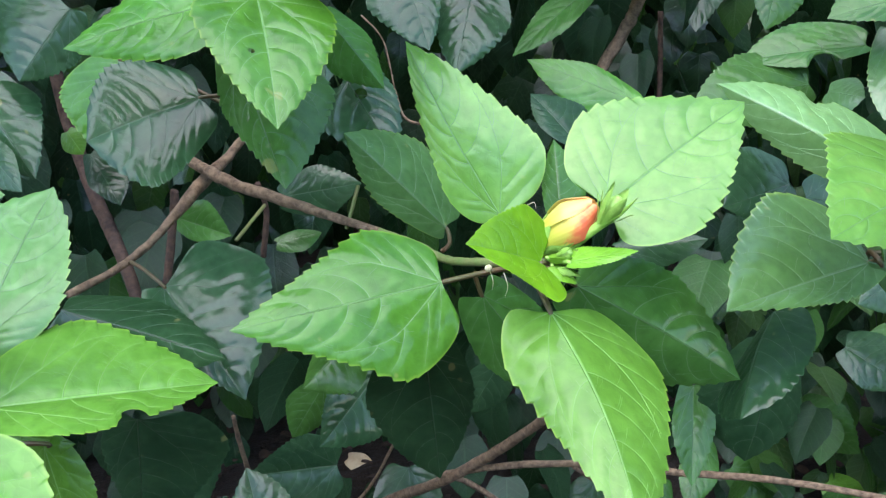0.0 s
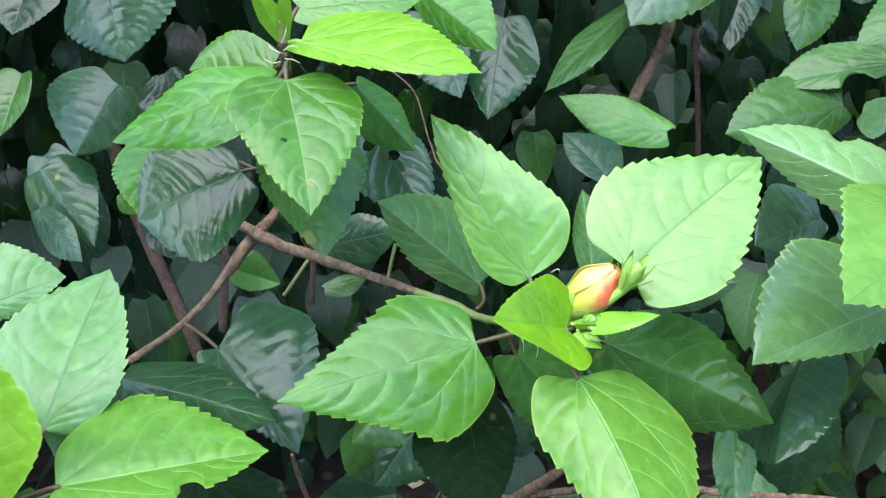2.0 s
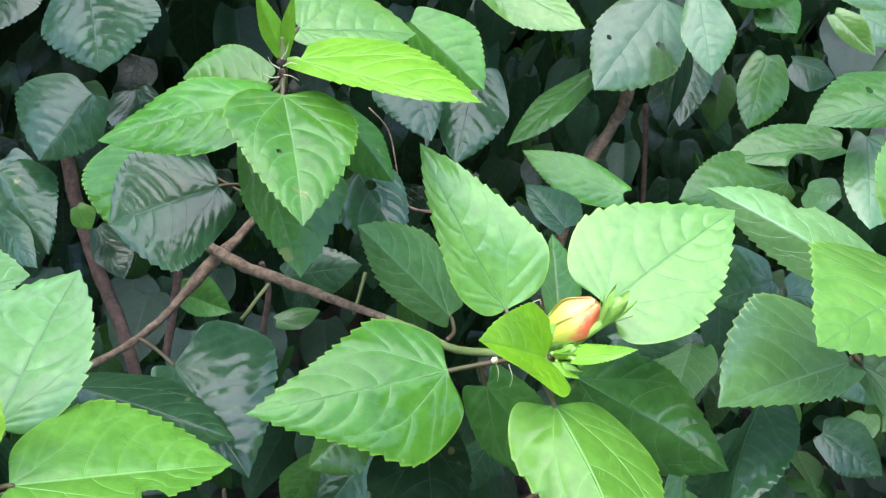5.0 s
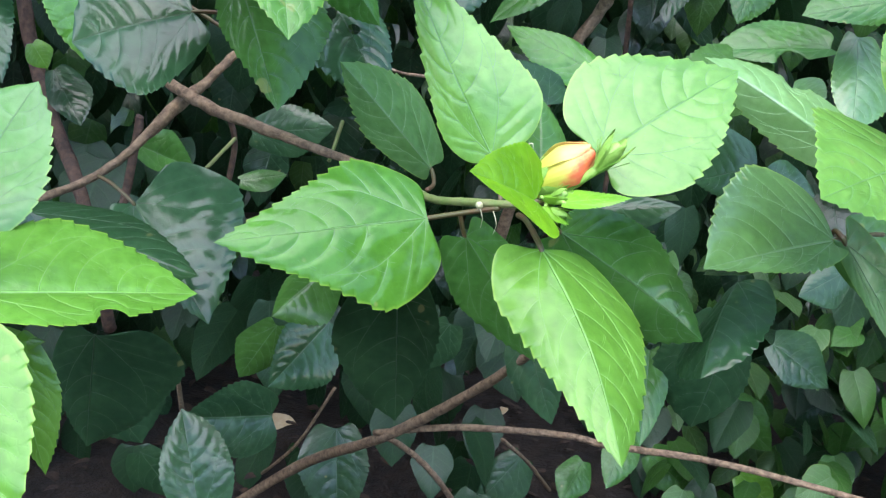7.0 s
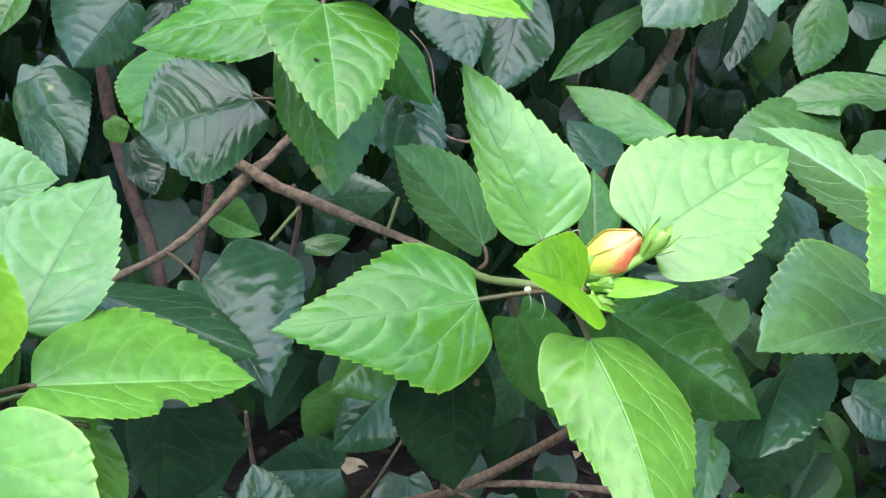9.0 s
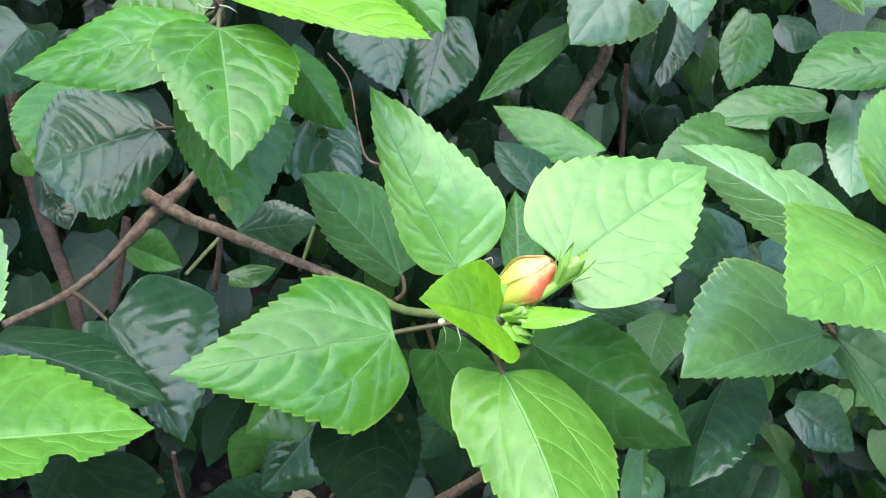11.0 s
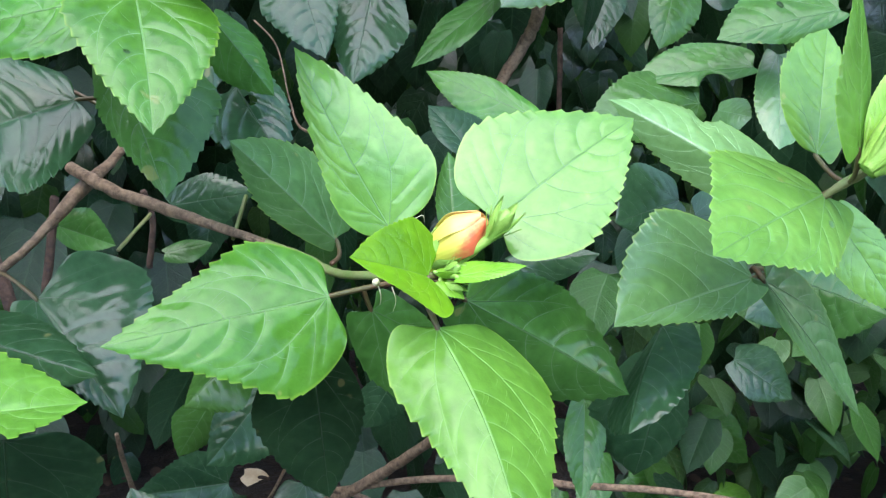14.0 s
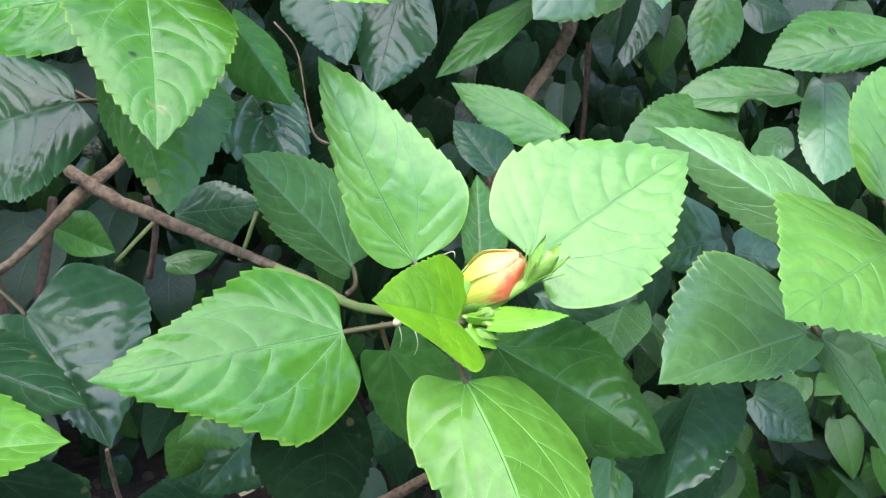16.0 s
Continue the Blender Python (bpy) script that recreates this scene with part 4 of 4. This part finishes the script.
# Back stem and twigs below: shade is put into the darker bark.
stem(left_branch, "stem", "shade_node_bark", [(-0.2920, 0.6900, 0.5891, 0.0051), (-0.2815, 0.6900, 0.5318, 0.0054), (-0.2555, 0.6600, 0.4865, 0.0052), (-0.2272, 0.6200, 0.4586, 0.0048), (-0.2164, 0.6200, 0.4134, 0.0045), (-0.2144, 0.6600, 0.3370, 0.0048)])
stem(left_branch, "branch", "brown_bark", [(-0.1821, 0.4200, 0.4921, 0.0021), (-0.1661, 0.4570, 0.4985, 0.0022), (-0.1504, 0.4750, 0.5133, 0.0023), (-0.1358, 0.4950, 0.5326, 0.0039), (-0.1221, 0.5100, 0.5469, 0.0027), (-0.1085, 0.5200, 0.5637, 0.0023)])
stem(left_branch, "twig", "shade_node_bark", [(-0.1167, 0.5600, 0.5230, 0.0019), (-0.1138, 0.5700, 0.5035, 0.0019), (-0.1193, 0.5800, 0.4704, 0.0020)])
stem(left_branch, "twig", "shade_node_bark", [(-0.1810, 0.6000, 0.5109, 0.0029), (-0.1841, 0.6000, 0.4871, 0.0029), (-0.1909, 0.6000, 0.4463, 0.0029)])
stem(left_branch, "twig", "green_bark", [(-0.1107, 0.5500, 0.5107, 0.0012), (-0.1178, 0.5000, 0.5005, 0.0011)])
stem(left_branch, "twig", "green_bark", [(-0.0419, 0.4400, 0.5424, 0.0010), (-0.0460, 0.4200, 0.5253, 0.0009)])
leaf(left_branch, "mature", (-0.1857, 0.6200, 0.4877), (74, 10, -26), 0.0462, (0.0187, 0.0125), (18, 28), 0.50)
leaf(left_branch, "old", (-0.1042, 0.5769, 0.5109), (74, -11, -4), 0.0528, (0.0167, 0.0169), (-1, -1), 0.50)
leaf(left_branch, "mature", (-0.1132, 0.5983, 0.4752), (52, -12, 9), 0.0313, (0.0065, 0.0107), (0, 0), 0.49)
low_branch = thing("hibiscus_branch", "low brown hibiscus branch with dark leaves above the soil", "plant", (0.0028, 0.7200, 0.2320), "hibiscus branches")
stem(low_branch, "branch", "brown_bark", [(-0.1912, 0.9500, -0.0171, 0.0051), (-0.0746, 0.8500, 0.1268, 0.0054), (0.0028, 0.7200, 0.2320, 0.0046), (0.0492, 0.6600, 0.2935, 0.0042), (0.0892, 0.6000, 0.3583, 0.0035), (0.1101, 0.5500, 0.4125, 0.0027)])
stem(low_branch, "branch", "brown_bark", [(-0.0028, 0.7200, 0.2371, 0.0028), (0.0652, 0.6600, 0.2773, 0.0029), (0.1451, 0.6400, 0.2873, 0.0028), (0.1798, 0.6300, 0.2863, 0.0028), (0.2547, 0.6000, 0.2944, 0.0026), (0.3603, 0.5700, 0.2874, 0.0025)])
stem(low_branch, "twig", "brown_bark", [(0.0030, 0.7500, 0.2225, 0.0026), (0.0393, 0.7800, 0.1867, 0.0030), (0.0730, 0.8000, 0.1444, 0.0031), (0.1159, 0.8500, 0.0643, 0.0033)])
stem(low_branch, "twig", "brown_bark", [(-0.1557, 0.6200, 0.3375, 0.0015), (-0.1589, 0.6500, 0.2983, 0.0019), (-0.1631, 0.7000, 0.2410, 0.0021)])
stem(low_branch, "twig", "brown_bark", [(-0.0448, 0.9000, 0.1964, 0.0018), (-0.0834, 0.9500, 0.1009, 0.0019), (-0.1261, 1.0000, 0.0311, 0.0020)])
stem(low_branch, "twig", "brown_bark", [(0.1348, 0.8500, 0.1759, 0.0021), (0.1760, 0.9000, 0.1261, 0.0022), (0.2313, 1.0000, 0.0372, 0.0024)])
# Left-hand low leaves take the darkest kind for the shade they hang in.
leaf(low_branch, "old", (-0.0444, 0.5600, 0.3943), (-67, 32, -129), 0.0611, (0.0289, 0.0216), (8, 10), 0.44, gloss=1)
leaf(low_branch, "mature", (-0.0775, 0.5500, 0.3924), (-90, 60, 180), 0.0451, (0.0141, 0.0158), (0, 0), 0.50)
leaf(low_branch, "old", (-0.0924, 0.7200, 0.2459), (-84, -0, -165), 0.0761, (0.0381, 0.0374), (21, 21), 0.35)
leaf(low_branch, "old", (-0.1324, 0.6200, 0.2047), (-31, -56, 123), 0.0848, (0.0245, 0.0338), (12, 9), 0.40, taper=2.4, gloss=1)
leaf(low_branch, "old", (-0.0399, 0.9500, 0.1239), (17, 62, -77), 0.1089, (0.0399, 0.0460), (15, 13), 0.41)
leaf(low_branch, "old", (-0.1811, 0.5000, 0.3700), (90, 53, 0), 0.0539, (0.0418, 0.0242), (0, 0), 0.43)
leaf(low_branch, "old", (-0.1990, 0.7000, 0.2125), (90, 53, 0), 0.0519, (0.0181, 0.0236), (-0, -0), 0.40)
leaf(low_branch, "old", (-0.2489, 0.6600, 0.1644), (71, -17, -10), 0.1151, (0.0127, 0.0141), (19, 17), 0.50)
leaf(low_branch, "old", (0.1889, 1.0000, 0.0805), (-53, 48, -158), 0.0820, (0.0353, 0.0229), (-0, -0), 0.40)
leaf(low_branch, "old", (0.1211, 1.1000, 0.0450), (-90, 76, 180), 0.0644, (0.0271, 0.0192), (0, 0), 0.40)
leaf(low_branch, "old", (0.0907, 0.6000, 0.3919), (55, 63, -35), 0.0768, (0.0208, 0.0198), (2, 2), 0.47)
leaf(low_branch, "mature", (0.3543, 1.0100, 0.0927), (53, 34, -23), 0.0677, (0.0312, 0.0258), (0, 0), 0.47)
leaf(low_branch, "old", (0.4968, 1.0724, 0.1490), (-37, 41, -139), 0.0860, (0.0309, 0.0272), (-1, -1), 0.50)
leaf(low_branch, "mature", (0.4319, 1.0089, 0.1720), (63, 36, -17), 0.0880, (0.0354, 0.0251), (-0, -0), 0.45)
leaf(low_branch, "old", (0.6251, 1.1085, 0.1456), (-58, 26, -165), 0.0725, (0.0277, 0.0247), (0, 0), 0.45)
leaf(low_branch, "old", (0.5511, 0.9928, 0.0914), (53, -43, 27), 0.0496, (0.0160, 0.0254), (-0, -0), 0.45)
leaf(low_branch, "leafy", (0.4523, 0.9630, 0.0979), (36, 30, -35), 0.0528, (0.0274, 0.0242), (-0, -0), 0.50)
leaf(low_branch, "mature", (0.2902, 0.9220, 0.1696), (-24, 48, -121), 0.0769, (0.0247, 0.0186), (-1, -2), 0.49)
leaf(low_branch, "mature", (0.2719, 1.0155, 0.0730), (-32, 45, -132), 0.0587, (0.0232, 0.0232), (-1, -1), 0.50)
leaf(low_branch, "old", (0.3820, 0.8098, 0.3217), (49, 29, -23), 0.0668, (0.0346, 0.0246), (-0, -0), 0.46)
leaf(low_branch, "old", (0.3202, 0.6048, 0.4496), (-61, 28, -166), 0.0383, (0.0195, 0.0107), (0, 0), 0.44)
leaf(low_branch, "old", (0.0396, 0.6000, 0.3864), (-90, 61, 180), 0.0431, (0.0188, 0.0153), (0, 0), 0.47)


# ---- buds ----
def pose_from(base, tip):
    """A pose at base whose z runs towards tip, and the length."""
    d = Vector(tip) - Vector(base)
    return Matrix.Translation(base) @ d.to_track_quat("Z", "Y").to_matrix().to_4x4(), d.length


def flower_bud(shoot, base, tip, radius):
    m, length = pose_from(Vector(base) - shoot.location, Vector(tip) - shoot.location)
    bud = part("flower_bud", None, shoot, "closing hibiscus bud, yellow with orange-red edges")
    bud.matrix_basis = m
    # the petal turned to the lower outer side is the reddened one
    turn = m.to_3x3()
    blush = sorted(range(5), key=lambda k: -(turn @ Vector((math.cos(2 * math.pi * k / 5 + 0.5), math.sin(2 * math.pi * k / 5 + 0.5), 0))).dot(Vector((0.45, -0.8, -0.25))))[:2]
    for k in range(5):
        verts, uvs, faces = [], [], []
        nu, nv = 20, 14
        for i in range(nu + 1):
            s = i / nu
            r = radius * (0.42 + 0.62 * math.sin(min(1.0, s * 1.18) * math.pi * 0.62) ** 1.1) * (1 - 0.58 * max(0, s - 0.62) ** 1.5 / 0.38 ** 1.5)
            for j in range(nv + 1):
                v = j / nv
                a = 2 * math.pi * k / 5 + (v - 0.5) * 2.0 + 0.75 * s
                rr = r * (1 + 0.12 * (v - 0.5)) + 0.02 * radius * math.sin(9 * v + k)
                rr *= 1 - 0.10 * s * (1 - abs(2 * v - 1))
                z = length * (s * (1 - 0.05 * abs(2 * v - 1) ** 2 * s) + 0.012 * math.sin(8 * v + 2 * k) * s)
                verts.append((rr * math.cos(a), rr * math.sin(a), z))
                uvs.append((s, 2 * v - 1 - (0.0 if k in blush else 1.1)))
        for i in range(nu):
            for j in range(nv):
                a = i * (nv + 1) + j
                faces.append((a, a + 1, a + nv + 2, a + nv + 1))
        part("petal", mesh_from("petal", verts, faces, "petal", uvs), bud)
    sepals(bud, radius * 0.62, length * 0.42, 5, 0.15, "sepal")
    return bud


def sepals(parent, radius, length, count, spread, name, width=0.75, start=0.0):
    for k in range(count):
        a0 = 2 * math.pi * (k + start) / count
        verts, faces, uvs = [], [], []
        nu, nv = 10, 6
        for i in range(nu + 1):
            s = i / nu
            w = width * math.sin(math.pi * (0.18 + 0.82 * s) ** 0.8) ** 0.8 if i < nu else 0.0
            r = radius * (0.55 + 0.6 * math.sin(min(1, s * 1.3) * math.pi / 2)) + spread * length * s * s
            for j in range(nv + 1):
                v = 2 * j / nv - 1
                a = a0 + v * w * 2 * math.pi / max(count, 5) * 0.62
                rr = r * (1 + 0.06 * (1 - v * v))
                verts.append((rr * math.cos(a), rr * math.sin(a), length * s))
                uvs.append((s * 3, v))
        for i in range(nu):
            for j in range(nv):
                a = i * (nv + 1) + j
                faces.append((a, a + 1, a + nv + 2, a + nv + 1))
        part(name, mesh_from(name, verts, faces, "bud_green", uvs), parent)


def green_bud(shoot, base, tip, radius, spread=0.12):
    m, length = pose_from(Vector(base) - shoot.location, Vector(tip) - shoot.location)
    bud = part("green_bud", None, shoot, "small green bud with pointed sepals")
    bud.matrix_basis = m
    core = [(0, 0, 0, radius * 0.45), (0, 0, length * 0.25, radius * 0.9), (0, 0, length * 0.55, radius * 0.85), (0, 0, length * 0.8, radius * 0.35)]
    part("core", tube_mesh("core", core, "bud_green", 10), bud)
    sepals(bud, radius, length, 5, 0.06, "sepal")
    sepals(bud, radius * 0.9, length * 0.62, 7, spread * 3, "bract", 0.28, 0.4)
    return bud


flower_bud(bud_shoot, (0.0341, 0.3240, 0.5386), (0.0553, 0.3200, 0.5570), 0.0086)
stem(bud_shoot, "bud_stalk", "bud_green", [(*(0.0414, 0.3250, 0.5356), 0.0016), (*(0.0480, 0.3180, 0.5427), 0.0016), (*(0.0575, 0.3140, 0.5519), 0.0018)], 0.05)
green_bud(bud_shoot, (0.0565, 0.3140, 0.5512), (0.0632, 0.3100, 0.5638), 0.0037)
green_bud(bud_shoot, (0.0411, 0.3120, 0.5396), (0.0465, 0.3080, 0.5424), 0.0022)
green_bud(bud_shoot, (0.0413, 0.3120, 0.5348), (0.0476, 0.3080, 0.5325), 0.0022)
green_bud(right_shoot, (0.2019, 0.3300, 0.5750), (0.2185, 0.3300, 0.5927), 0.0075)
green_bud(right_shoot, (0.2055, 0.3450, 0.5837), (0.2157, 0.3450, 0.5991), 0.0035)
for a, b, c in (((0.0178, 0.3350, 0.5285), (0.0192, 0.3330, 0.5245), (0.0190, 0.3340, 0.5203)), ((0.0233, 0.3340, 0.5274), (0.0248, 0.3320, 0.5227), (0.0240, 0.3330, 0.5181)), ((0.0310, 0.3300, 0.5543), (0.0337, 0.3280, 0.5560), (0.0344, 0.3280, 0.5536))):
    stem(bud_shoot, "stipule", "pale_hair", [(*a, 0.0002), (*b, 0.00014), (*c, 0.00005)], 0.0)
stem(bud_shoot, "scar", "pale_hair", [(*(0.0164, 0.3330, 0.5297), 0.0010), (*(0.0174, 0.3325, 0.5295), 0.0015), (*(0.0183, 0.3330, 0.5289), 0.0008)], 0.0)


# ---- fallen leaves on the soil ----
def fallen_leaf(base, turn, length, half, kind, label):
    verts, faces, uvs = blade(length, half, (10, 14), 0.4, 0.12, 0.3, leaf_rng, 24, 5)
    ob = new("fallen_leaf", mesh_from("fallen_leaf", verts, faces, kind, uvs))
    ob.matrix_basis = pose(*base, *turn)
    return tagged(ob, label, "fallen leaf", "fallen leaves")


fallen_leaf((-0.1384, 1.2000, 0.0071), (35, 20, -10), 0.05, (0.016, 0.018), "dry_leaf", "dry cream-coloured fallen leaf caught above the dark soil")
fallen_leaf((0.1450, 1.1800, -0.0732), (40, -10, 40), 0.03, (0.009, 0.010), "red_leaf", "faded red fallen leaf on the dark soil")
fallen_leaf((0.5421, 1.1500, -0.0515), (30, 10, 60), 0.03, (0.009, 0.010), "dry_leaf", "dry yellowish fallen leaf on the dark soil")
